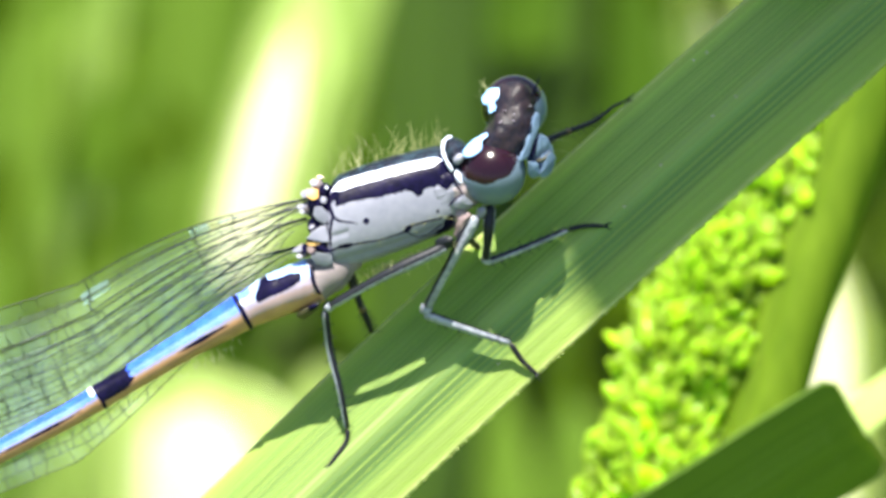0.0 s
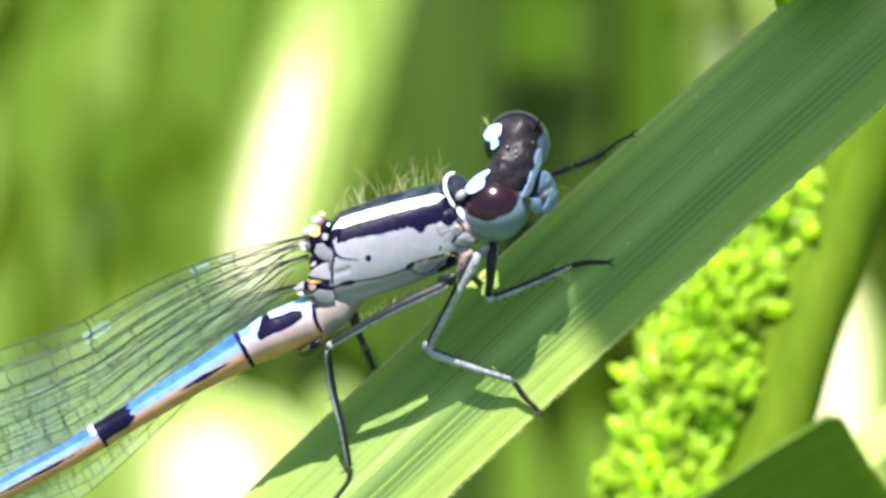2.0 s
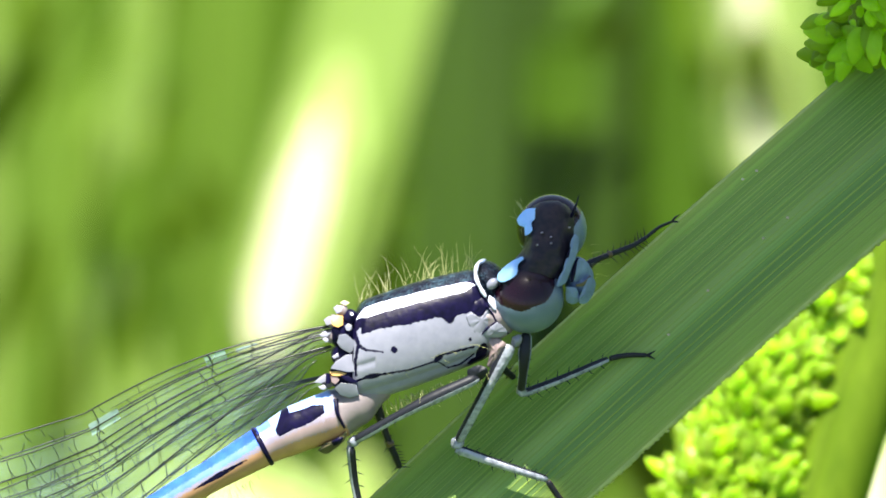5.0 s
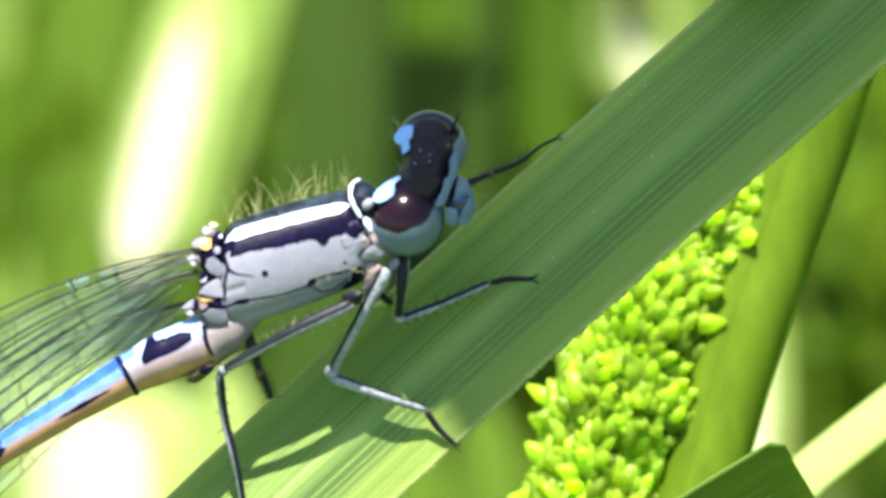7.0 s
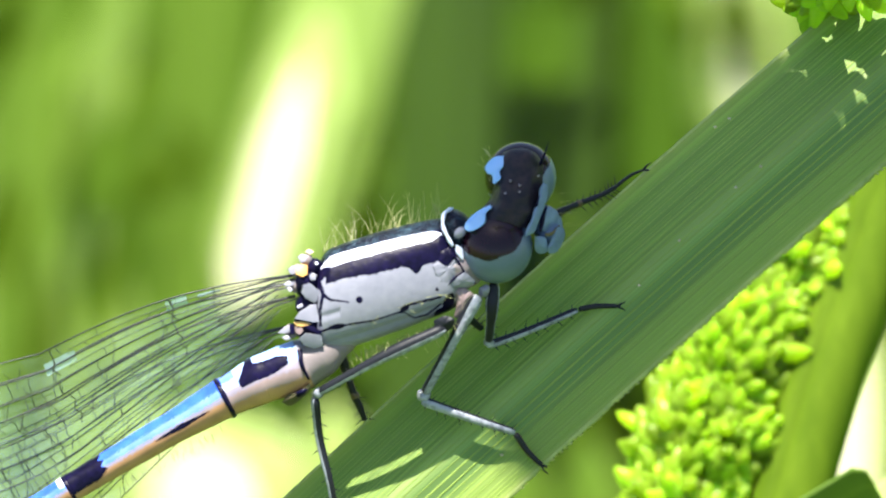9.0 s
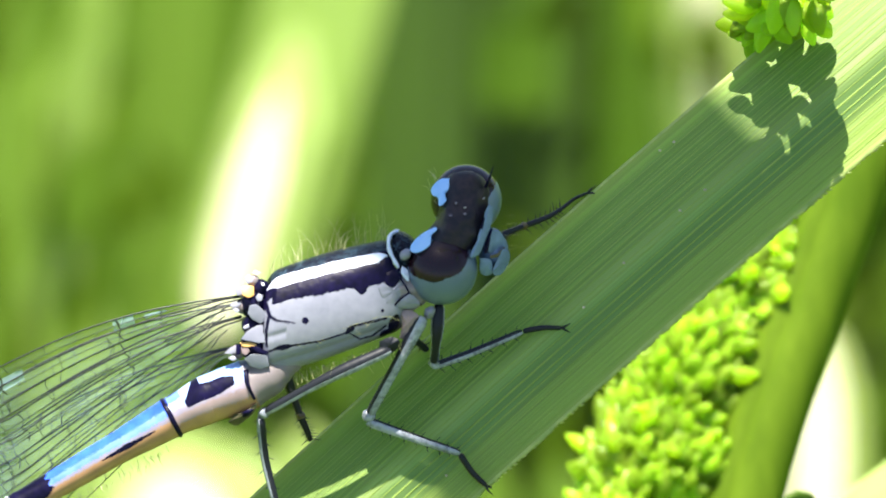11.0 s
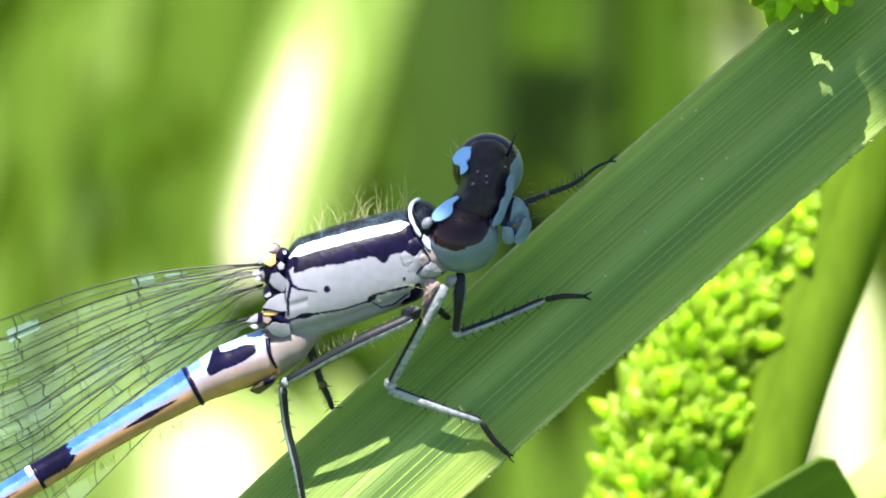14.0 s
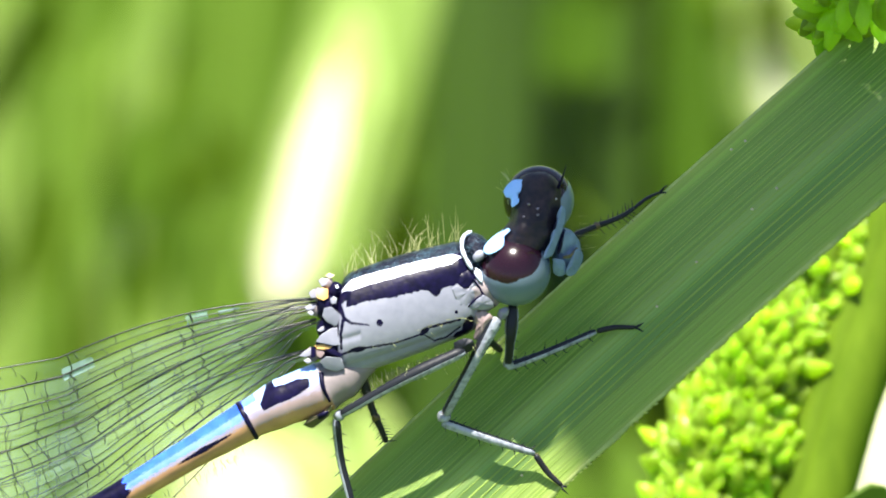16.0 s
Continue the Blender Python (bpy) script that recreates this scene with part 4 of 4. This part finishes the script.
def build_spike(name, axis, half, count, size, seed, label, stem_r=22, upto=1.0, extra=0, foot=(), shape=None, cluster=1):
    """A stem with a dense head of husks; axis in units from base to tip, half its half width."""
    r = random.Random(seed)
    root = holder(name, FIELD @ Matrix.Translation(spot(*axis[0])), label, "grass spike")
    org = spot(*axis[0])
    pts = [p - org for p in smooth_line([spot(*a) for a in axis], 12)]
    bm = bmesh.new()
    tube(bm, pts, [stem_r * U * (1.0 - .7 * i / (len(pts) - 1)) for i in range(len(pts))], 12)
    part("stem", bm, STEM, root)
    # the bare stem below the head, down to the ground
    if foot:
        up = FIELD.to_3x3()
        low = [up.inverted() @ ((Vector(q) if isinstance(q, tuple) else q) - FIELD.translation) - org for q in foot]
        bm = bmesh.new()
        line = smooth_line([*low, pts[0]], 10)
        tube(bm, line, [stem_r * 1.05 * U] * len(line), 10)
        part("culm", bm, STEM, root)
    n = len(pts) - 1
    if cluster > 1:
        bm = bmesh.new()
        tube(bm, pts, [half(i / n * .98) * .84 * U for i in range(n + 1)], 40)
        bmesh.ops.subdivide_edges(bm, edges=bm.edges[:], cuts=1, use_grid_fill=True)
        roughen(bm.faces, 22 * U, 1700)
        part("core", bm, HUSK_MASS, root)
    places = []
    for i in range(count + extra):
        s = ((i if i < count else i - count) + r.random()) / (count if i < count else extra) * upto
        if i % cluster == 0 or i == count:
            hub = (s, r.uniform(-0.5, math.pi + .5), math.sqrt(r.uniform(.2, 1)))
        if cluster > 1:
            s = min(.999, max(0, hub[0] + r.gauss(0, .012)))
        k = min(int(s * n), n - 1)
        p = pts[k].lerp(pts[k + 1], s * n - k)
        d = (pts[k + 1] - pts[k]).normalized()
        side = d.cross(Vector((0, 0, 1))).normalized()
        a = r.uniform(-0.5, math.pi + .5) if cluster == 1 else hub[1] + r.gauss(0, .13)
        out = side * math.cos(a) + Vector((0, 0, 1)) * math.sin(a)
        w = half(s) * (math.sqrt(r.random()) if i < count else r.uniform(.1, .85)) * U
        if cluster > 1:
            w = half(s) * (min(1, hub[2] * r.uniform(.85, 1.08)) if i < count or i % 3 else r.uniform(.1, .9)) * U
        grow = (d * r.uniform(.5, 1.1) + out * r.uniform(.1, .7) + Vector((r.gauss(0, .34), r.gauss(0, .34), r.gauss(0, .34)))).normalized()
        l = size * r.uniform(.55, 1.3) * U
        m = Matrix.Translation(p + out * w) @ grow.to_track_quat("Z", "Y").to_matrix().to_4x4() @ Matrix.Rotation(r.uniform(0, 6), 4, "Z") @ Matrix.Diagonal((l, l, l, 1))
        if i < count:
            ob = new("husk", shape or HUSK_MESH)
            ob.parent = root
            ob.matrix_basis = m
        else:
            places.append(m)
    if extra:
        seed_mesh = shape or HUSK_MESH
        corners = [v.co.copy() for v in seed_mesh.vertices]
        loops = [tuple(p.vertices) for p in seed_mesh.polygons]
        me = bpy.data.meshes.new("husk_mass")
        me.from_pydata([m @ c for m in places for c in corners], [], [tuple(k + v * len(corners) for k in f) for v in range(len(places)) for f in loops])
        me.polygons.foreach_set("use_smooth", [True] * len(me.polygons))
        me.materials.append(HUSK_MASS)
        mass = new("husk_mass", me)
        mass.parent = root
        tagged(mass, kind="stuff")
    return root


DEEP = -77.0


def build_plants():
    k = 1 + 0.077 / REACH  # things here lie deeper, so they are laid out larger

    def deep(x, y, w=DEEP):
        s = 1 - w * 0.001 / REACH
        return (784 + (x - 784) * s, 441 + (y - 441) * s, w)

    build_spike("grass_spike", [deep(1048, 1180), deep(1093, 1030), deep(1155, 860), deep(1188, 690), deep(1222, 600), deep(1262, 500), deep(1322, 400), deep(1402, 290), deep(1500, 165)],
                lambda s: 154 * (1 - s) ** .36 * min(1, .7 + 2 * s) * (1 + .08 * math.sin(31 * s + 1)), 298, 59, 9, "bright green flowering grass spike with dense small husks", extra=6500, cluster=6,
                foot=((-.14, .11, 0), (-.10, .09, .4), (-.06, .08, .6), (-.03, .072, .72), (-.012, .068, .79), (-.002, .065, .83)))
    # round stalk beside the spike
    low = FIELD @ spot(*deep(1196, 1250, -76))
    down = unit(-.22, .05, -1)
    pts = smooth_line([low + down * low.z / -down.z, low + down * .45, low + down * .2, low + down * .09, low + down * .04, low + down * .016, low] + [FIELD @ spot(*deep(x, y, -76)) for x, y in
                       ((1318, 860), (1392, 600), (1440, 460), (1500, 290), (1542, 170), (1625, -100), (1760, -600), (2050, -1700))], 12)
    stalk = new("grass_stalk")
    stalk.location = pts[0]
    stalk.empty_display_size = 0.01
    tagged(stalk, "broad green grass stalk standing beside a spike", "grass stalk")
    pts = [p - stalk.location for p in pts]
    bm = bmesh.new()
    tube(bm, pts, [60 * k * U] * len(pts), 28)
    part("stem", bm, SHEATH, stalk)
    bm = bmesh.new()
    tube(bm, [p + Vector((-.0008, -.0002, 0)) for p in pts[:-8]], [38 * k * U] * (len(pts) - 8), 20)
    part("sheath", bm, SHEATH, stalk)
    # shaded leaf tip: its lit face looks away
    line = smooth_line([FIELD @ spot(*deep(x, y, -58)) for x, y in ((770, 1255), (1064, 1074), (1276, 946), (1397, 869), (1517, 796))], 14)
    n = len(line) - 1
    face = FIELD.to_3x3() @ unit(-.1, -.80, .60)
    bm = bmesh.new()
    ribbon(bm, line, [300 * U * k * (1 if i < n - 2 else .84 + .16 * (n - i) / 2) for i in range(n + 1)], [.10] * (n + 1), 24, lambda i: (line[min(i + 1, n)] - line[max(i - 1, 0)]).cross(face), 0.0002, 0.00001, 2 * U, 8, True)
    leaf = tagged(part("grass_leaf", bm, [DARK_LEAF, DARK_LEAF]), "dark green grass leaf tip in shade", "grass leaf")
    for c in (-.62, -.4, -.2, 0, .2, .4, .62):
        bm = bmesh.new()
        pts = []
        for i in range(n - 5):
            d = (line[i + 1] - line[max(i - 1, 0)]).normalized()
            sd = d.cross(face)
            sd = (sd - d * sd.dot(d)).normalized()
            wide = 115 * U * k
            pts.append(line[i] + sd * c * wide + sd.cross(d).normalized() * (.1 * wide * (.5 - abs(c)) + (0 if c else -.00003)))
        tube(bm, pts, [2.6 * U] * len(pts), 6)
        part("leaf_vein", bm, PALE_GRASS, leaf)
    line = smooth_line([FIELD @ spot(*deep(1250, 1010, -100)), FIELD @ spot(*deep(1480, 800, -100)), FIELD @ spot(*deep(1580, 715, -100)), FIELD @ spot(*deep(1900, 470, -100))], 14)
    bm = bmesh.new()
    ribbon(bm, line, [85 * U * k] * len(line), [.2] * len(line), 16, FIELD.to_3x3() @ Vector((.6, -.75, .5)), 0.0002, 0.00001, 0, 9)
    tagged(part("grass_leaf", bm, WARM_GRASS), "light green grass leaf crossing behind a spike", "grass leaf")
    # second spike whose hanging husks touch the blade's upper edge
    build_spike("grass_spike", [(1500, -560, 8), (1440, -330, 3.5), (1416, -190, 0), (1404, -125, -2.5), (1394, -90, -4.5)], lambda s: 74 * min(1, 1.6 - s), 190, 56, 15,
                "green grass spike with drooping husks by a leaf's edge", 10,
                shape=POD_MESH, foot=((.36, -.05, 0), (.34, -.04, .4), (.31, -.03, .7), (.22, -.02, .96), (.12, -.015, 1.0), (.05, -.012, .965)))


build_plants()


# ---- leaf overhead that throws the moving shade ----
def build_overhead():
    s = SUN_WAY
    hold = holder("overhanging_leaf", FIELD.copy(), "broad grass leaf hanging over the perch", "grass leaf")
    a = spot(702, 262) + s * 0.12
    along = unit(.45, -.89, 0)
    perp = unit(.89, .45, 0)
    pts = [a + along * x + perp * 0.0070 for x in (.036, .022, .008, -.006, -.02, -.04)]
    pts += [pts[-1] + Vector(q) for q in ((.02, .035, .01), (.07, .07, .03), (.15, .07, .06), (.25, -.02, .09), (.33, -.2, .12), (.37, -.5, .1), (.38, -.9, 0))]
    pts = smooth_line(pts, 8)
    n = len(pts) - 1
    bm = bmesh.new()
    ribbon(bm, pts, [0.0140 * min(1, .08 + i / 5) * (1 if i < n * .6 else 1.3 - .5 * i / n) for i in range(n + 1)], [.1] * (n + 1), 24, lambda i: perp, 0.0003, 0.00002, 0, 12)
    part("leaf_strip", bm, BLADE, hold)
    second = holder("overhanging_leaf", FIELD.copy(), "narrow grass leaf hanging over the perch", "grass leaf")
    b = a + perp * 0.0190 + Vector((0, 0, .004))
    pts = [b + along * x for x in (.03, .016, .004, -.008, -.022, -.042)]
    pts += [pts[-1] + Vector(q) for q in ((.025, .03, .01), (.08, .06, .03), (.17, .05, .06), (.27, -.05, .09), (.35, -.22, .12), (.40, -.5, .1), (.41, -.9, 0))]
    pts = smooth_line(pts, 8)
    n = len(pts) - 1
    bm = bmesh.new()
    ribbon(bm, pts, [0.0125 * min(1, .08 + i / 5) for i in range(n + 1)], [.1] * (n + 1), 24, lambda i: perp, 0.0003, 0.00002, 0, 13)
    part("leaf_strip", bm, BLADE, second)
    return hold, second, perp


OVERHEAD, OVERHEAD_TWO, SWAY = build_overhead()


# ---- far grass and ground ----
def far(x, y, w):
    """A place that lies behind the insect, w millimetres away, in line with a point of its plane."""
    s = 1 - w * 0.001 / REACH
    return FIELD @ spot(784 + (x - 784) * s, 441 + (y - 441) * s, w)


def far_blade(mat, x0, y0, x1, y1, wide, w, label, turn=(1, .2, .3), taper=0, rib=None, rib_wide=.3, mid=None, span=(0, 25), power=9):
    """A meadow blade with its midrib; taper 1 narrows its upper end, -1 its lower end."""
    s = 1 - w * 0.001 / REACH
    p0, p1 = far(x0, y0, w), far(x1, y1, w)
    if taper >= 0:
        p0 = p0 + (p0 - p1) * (p0.z / (p1.z - p0.z))
    root = new("meadow_blade")
    root.location = p0
    root.empty_display_size = 0.01
    tagged(root, label, "grass blade", "far meadow blades")
    steps = [i / 24 if taper <= 0 else 1 - (1 - i / 24) ** 3 for i in range(25)]
    line = [(p1 - p0) * t for t in steps]
    side = FIELD.to_3x3() @ Vector(turn)

    if taper < 0:
        bm = bmesh.new()
        bend = [p1 - p0 + Vector(q) for q in ((0, 0, 0), (.03, .05, .03), (.07, .1, -.06), (.09, .14, -.2))]
        bend.append(Vector((bend[-1].x + .02, bend[-1].y, -p0.z)))
        tube(bm, smooth_line(bend, 8), [.0022] * 33, 8)
        part("culm", bm, mat, root)

    def wid(i):
        t = steps[i]
        return 1 if not taper else max(.02, 1 - t ** power if taper > 0 else min(1, t * 10) ** .5)

    bm = bmesh.new()
    ribbon(bm, line, [wide * U * s * wid(i) for i in range(25)], [.2] * 25, 10, side, 0.0004)
    part("leaf_surface", bm, mat, root)
    out = side.cross(line[1]).normalized()
    for j, (name, share, m) in enumerate((("inner_leaf", (1 + rib_wide) / 2, mid), ("midrib", rib_wide, rib or mat))):
        if not m:
            continue
        bm = bmesh.new()
        a, b = span if name == "midrib" else (0, min(25, span[1] + 3))
        ends = [min(1, .2 + .8 * (b - 1 - i) / 4) if span[1] < 25 and taper < 0 else 1 for i in range(25)]
        ribbon(bm, [line[i] + out * (wide * U * s * .05 + .0006 * (j + 1)) for i in range(a, b)], [wide * share * U * s * wid(i) * ends[i] for i in range(a, b)], [.1] * (b - a), 6, side, 0.0004)
        part(name, bm, m, root)
    return root


def build_far():
    plain, sunlit = "green grass blade standing in the meadow", "pale grass blade with bright sunlight put into its colour"
    sunny = (1, .2, .75)
    # bright streak: its sunlight is painted as a near-white core in paler layers
    far_blade(PALE_GRASS, 408, 428, 655, -440, 285, -1620, sunlit, sunny, -1, SUNLIT_STRAW, .40, WARM_GRASS, (0, 13), 9)
    # Where the background is dark, SHADE_GRASS blades carry that shade in their colour.
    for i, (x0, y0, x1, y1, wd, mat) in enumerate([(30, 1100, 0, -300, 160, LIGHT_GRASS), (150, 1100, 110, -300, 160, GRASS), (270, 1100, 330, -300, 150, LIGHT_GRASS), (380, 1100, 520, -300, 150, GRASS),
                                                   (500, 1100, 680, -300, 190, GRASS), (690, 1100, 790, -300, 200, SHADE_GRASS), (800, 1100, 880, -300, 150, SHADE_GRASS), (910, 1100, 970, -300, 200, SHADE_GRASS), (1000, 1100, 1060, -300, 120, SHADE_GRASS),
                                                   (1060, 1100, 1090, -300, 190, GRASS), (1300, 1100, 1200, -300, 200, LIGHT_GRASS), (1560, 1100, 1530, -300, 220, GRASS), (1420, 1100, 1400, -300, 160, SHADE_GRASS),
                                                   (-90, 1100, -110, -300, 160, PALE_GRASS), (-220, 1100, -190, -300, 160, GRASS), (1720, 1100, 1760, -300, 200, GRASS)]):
        far_blade(mat, x0, y0, x1, y1, wd, -1690 - 14 * (i % 5), plain, (1, .1, .1 if mat == SHADE_GRASS else .5))
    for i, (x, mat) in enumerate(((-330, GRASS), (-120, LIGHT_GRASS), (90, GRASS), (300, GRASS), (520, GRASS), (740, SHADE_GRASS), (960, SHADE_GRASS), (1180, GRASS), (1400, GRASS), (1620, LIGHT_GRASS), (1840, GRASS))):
        far_blade(mat, x, 1150, x + 60, -350, 330, -1800 - 10 * (i % 2), plain, (1, .1, .45))
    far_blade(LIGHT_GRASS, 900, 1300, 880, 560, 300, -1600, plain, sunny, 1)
    # low glow: a warm blade with a near-white one before it, light by colour
    far_blade(WARM_GRASS, 310, 1300, 330, 590, 440, -1560, sunlit, sunny, 1, power=110)
    far_blade(SUNLIT_STRAW, 310, 1300, 320, 665, 250, -1540, sunlit, sunny, 1, power=160)
    far_blade(PALE_GRASS, 440, 1300, 500, 600, 150, -1590, plain, sunny, 1, WARM_GRASS, .5)
    far_blade(WARM_GRASS, 1450, 1250, 1488, 400, 165, -1560, sunlit, sunny, 1, SUNLIT_STRAW, .72, None, power=45)
    far_blade(PALE_GRASS, 1315, 150, 1260, -400, 300, -1600, sunlit, sunny, -1, SUNLIT_STRAW, .22, WARM_GRASS)
    far_blade(PALE_GRASS, 150, 95, 195, -400, 95, -1640, plain, sunny, -1)
    far_blade(PALE_GRASS, 100, 1300, 125, 235, 300, -1650, plain, sunny, 1, power=24)
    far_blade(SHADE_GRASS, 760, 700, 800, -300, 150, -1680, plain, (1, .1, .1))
    far_blade(WARM_GRASS, 535, 1300, 560, 575, 170, -1585, plain, sunny, 1, power=60)
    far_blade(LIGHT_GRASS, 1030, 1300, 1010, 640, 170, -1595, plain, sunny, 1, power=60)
    far_blade(GRASS, 920, 25, 935, -130, 165, -1640, plain, sunny, -1)
    far_blade(GRASS, 1130, 260, 1160, -400, 170, -1630, plain, sunny, -1)


build_far()


def build_foliage():
    """Small leaves among the far blades, each of its own shade and lean."""
    r = random.Random(58)
    bm = bmesh.new()
    for _ in range(520):
        x, y = r.uniform(-350, 1900), r.uniform(-250, 1150)
        if 370 < x < 680 and y < 470 and r.random() < .9 or x < 520 and y > 560 or x < 370 and r.random() < .6:
            continue
        w = r.uniform(-1680, -1590) if not 200 < x < 1150 else r.uniform(-1780, -1700)
        k = 1 - w * 0.001 / REACH
        p = far(x, y, w)
        a = r.gauss(1.45, .45)
        d = FIELD.to_3x3() @ unit(math.cos(a), math.sin(a), r.gauss(0, .4))
        side = d.cross(FIELD.to_3x3() @ unit(r.gauss(0, .5), r.gauss(0.3, .6), 1)).normalized()
        long, wide = r.uniform(60, 190) * U * k, r.uniform(12, 34) * U * k
        nrm = side.cross(d).normalized()
        rows = []
        for i in range(6):
            t = i / 5
            f = wide * math.sin(math.pi * (.12 + .83 * t)) ** .8
            q = p + d * long * (t - .5) * 2 + nrm * long * .25 * (t - .5) ** 2
            rows.append([bm.verts.new(q - side * f), bm.verts.new(q + nrm * f * .25), bm.verts.new(q + side * f)])
        for a0, a1 in zip(rows, rows[1:]):
            bm.faces.new((a0[0], a0[1], a1[1], a1[0])), bm.faces.new((a0[1], a0[2], a1[2], a1[1]))
    tagged(part("meadow_foliage", bm, FOLIAGE), "small green leaves crowding between meadow blades", "foliage", kind="stuff")


build_foliage()


def build_ground():
    bm = bmesh.new()
    steps = [-400, -100, -30, -10, -4, -2, -1, -.5, 0, .5, 1, 2, 4, 10, 30, 100, 400]
    grid = [[bm.verts.new((x, y, 0.02 * noise.noise(Vector((x, y, 0)) * .7) if abs(x) < 50 and abs(y) < 50 else 0)) for y in steps] for x in steps]
    for i in range(len(steps) - 1):
        for j in range(len(steps) - 1):
            bm.faces.new((grid[i][j], grid[i + 1][j], grid[i + 1][j + 1], grid[i][j + 1]))
    tagged(part("ground", bm, SOIL), "mossy green meadow ground", "ground", kind="structure")
    # meadow grass all round, kept below the line of sight
    r = random.Random(33)
    bm = bmesh.new()
    for _ in range(6500):
        x, y = r.gauss(0, 1.1), r.gauss(.9, 1.3)
        sight = HIGH - 0.466 * y if y > -0.5 else HIGH + .2
        tall = r.uniform(.2, .75)
        if abs(x) < .16:
            tall = min(tall, max(0.02, sight - .06)) if y < 1.8 else min(tall, .1 + .1 * max(0, y - 1.8))
            if y < .1 and abs(x) < .1:
                tall = min(tall, .45)
        a = r.uniform(0, 6.28)
        side = Vector((math.cos(a), math.sin(a), 0)) * r.uniform(.0025, .006)
        lean = Vector((r.gauss(0, .25), r.gauss(0, .25), 1)).normalized()
        droop = Vector((r.gauss(0, .2), r.gauss(0, .2), -.1)) * tall
        last = None
        for i in range(5):
            t = i / 4
            p = Vector((x, y, 0)) + lean * tall * t + droop * t * t
            if abs(p.x) < .09 and p.y < 2.0 and p.z > HIGH - 0.466 * p.y - .04 - .03 * max(0, p.y):
                break
            w = side * (1 - t ** 2 * .95)
            pair = (bm.verts.new(p - w), bm.verts.new(p + w))
            if last:
                bm.faces.new((last[0], last[1], pair[1], pair[0]))
            last = pair
    tagged(part("meadow_grass", bm, GRASS), "dense green meadow grass covering the ground", "grass", kind="stuff")


build_ground()


# ---- what moves ----
def motions():
    # the fore wings open while the hind wings close a little
    lift = [(0, 8), (3.2, 8.4), (5.3, 7.2), (7.5, 7.5), (8.2, 6.3), (10.3, 4.3), (11, 5.0), (11.5, 4.2), (12, .8), (12.5, 0), (14.5, 0), (16, .5)]
    for (wing, (root, turn, tilt)), share in zip(WINGS, (1, .9, .1, -.25)):
        walk(wing, [(t, Matrix.Translation(spot(*root)) @ Matrix.Rotation(radians(turn + up * share), 4, "Z") @ Matrix.Rotation(radians(tilt), 4, "X")) for t, up in lift])
    # seconds, sway in units
    sway = [(0, 157), (3.2, 157), (5.3, -30), (6.5, -26), (6.9, 4), (7.2, 36), (7.5, 85), (8, -25), (8.2, -30), (10.3, -90), (12.5, -95), (13, -80), (13.5, -35), (14, -30), (14.5, -28), (15, -8), (15.5, 85), (16, 42)]
    aside = [(0, 120), (3.2, 120), (5.3, 60), (6.6, 100), (7.4, 250), (7.6, 300), (8.0, 620), (8.2, 640), (10.3, 720), (12.4, 720), (13.4, 400), (14.5, 260), (15, 420), (15.5, 620), (16, 780)]
    walk(OVERHEAD_TWO, [(t, FIELD @ Matrix.Translation(SWAY * d * U)) for t, d in aside])
    walk(OVERHEAD, [(t, FIELD @ Matrix.Translation(SWAY * d * U)) for t, d in sway])


motions()
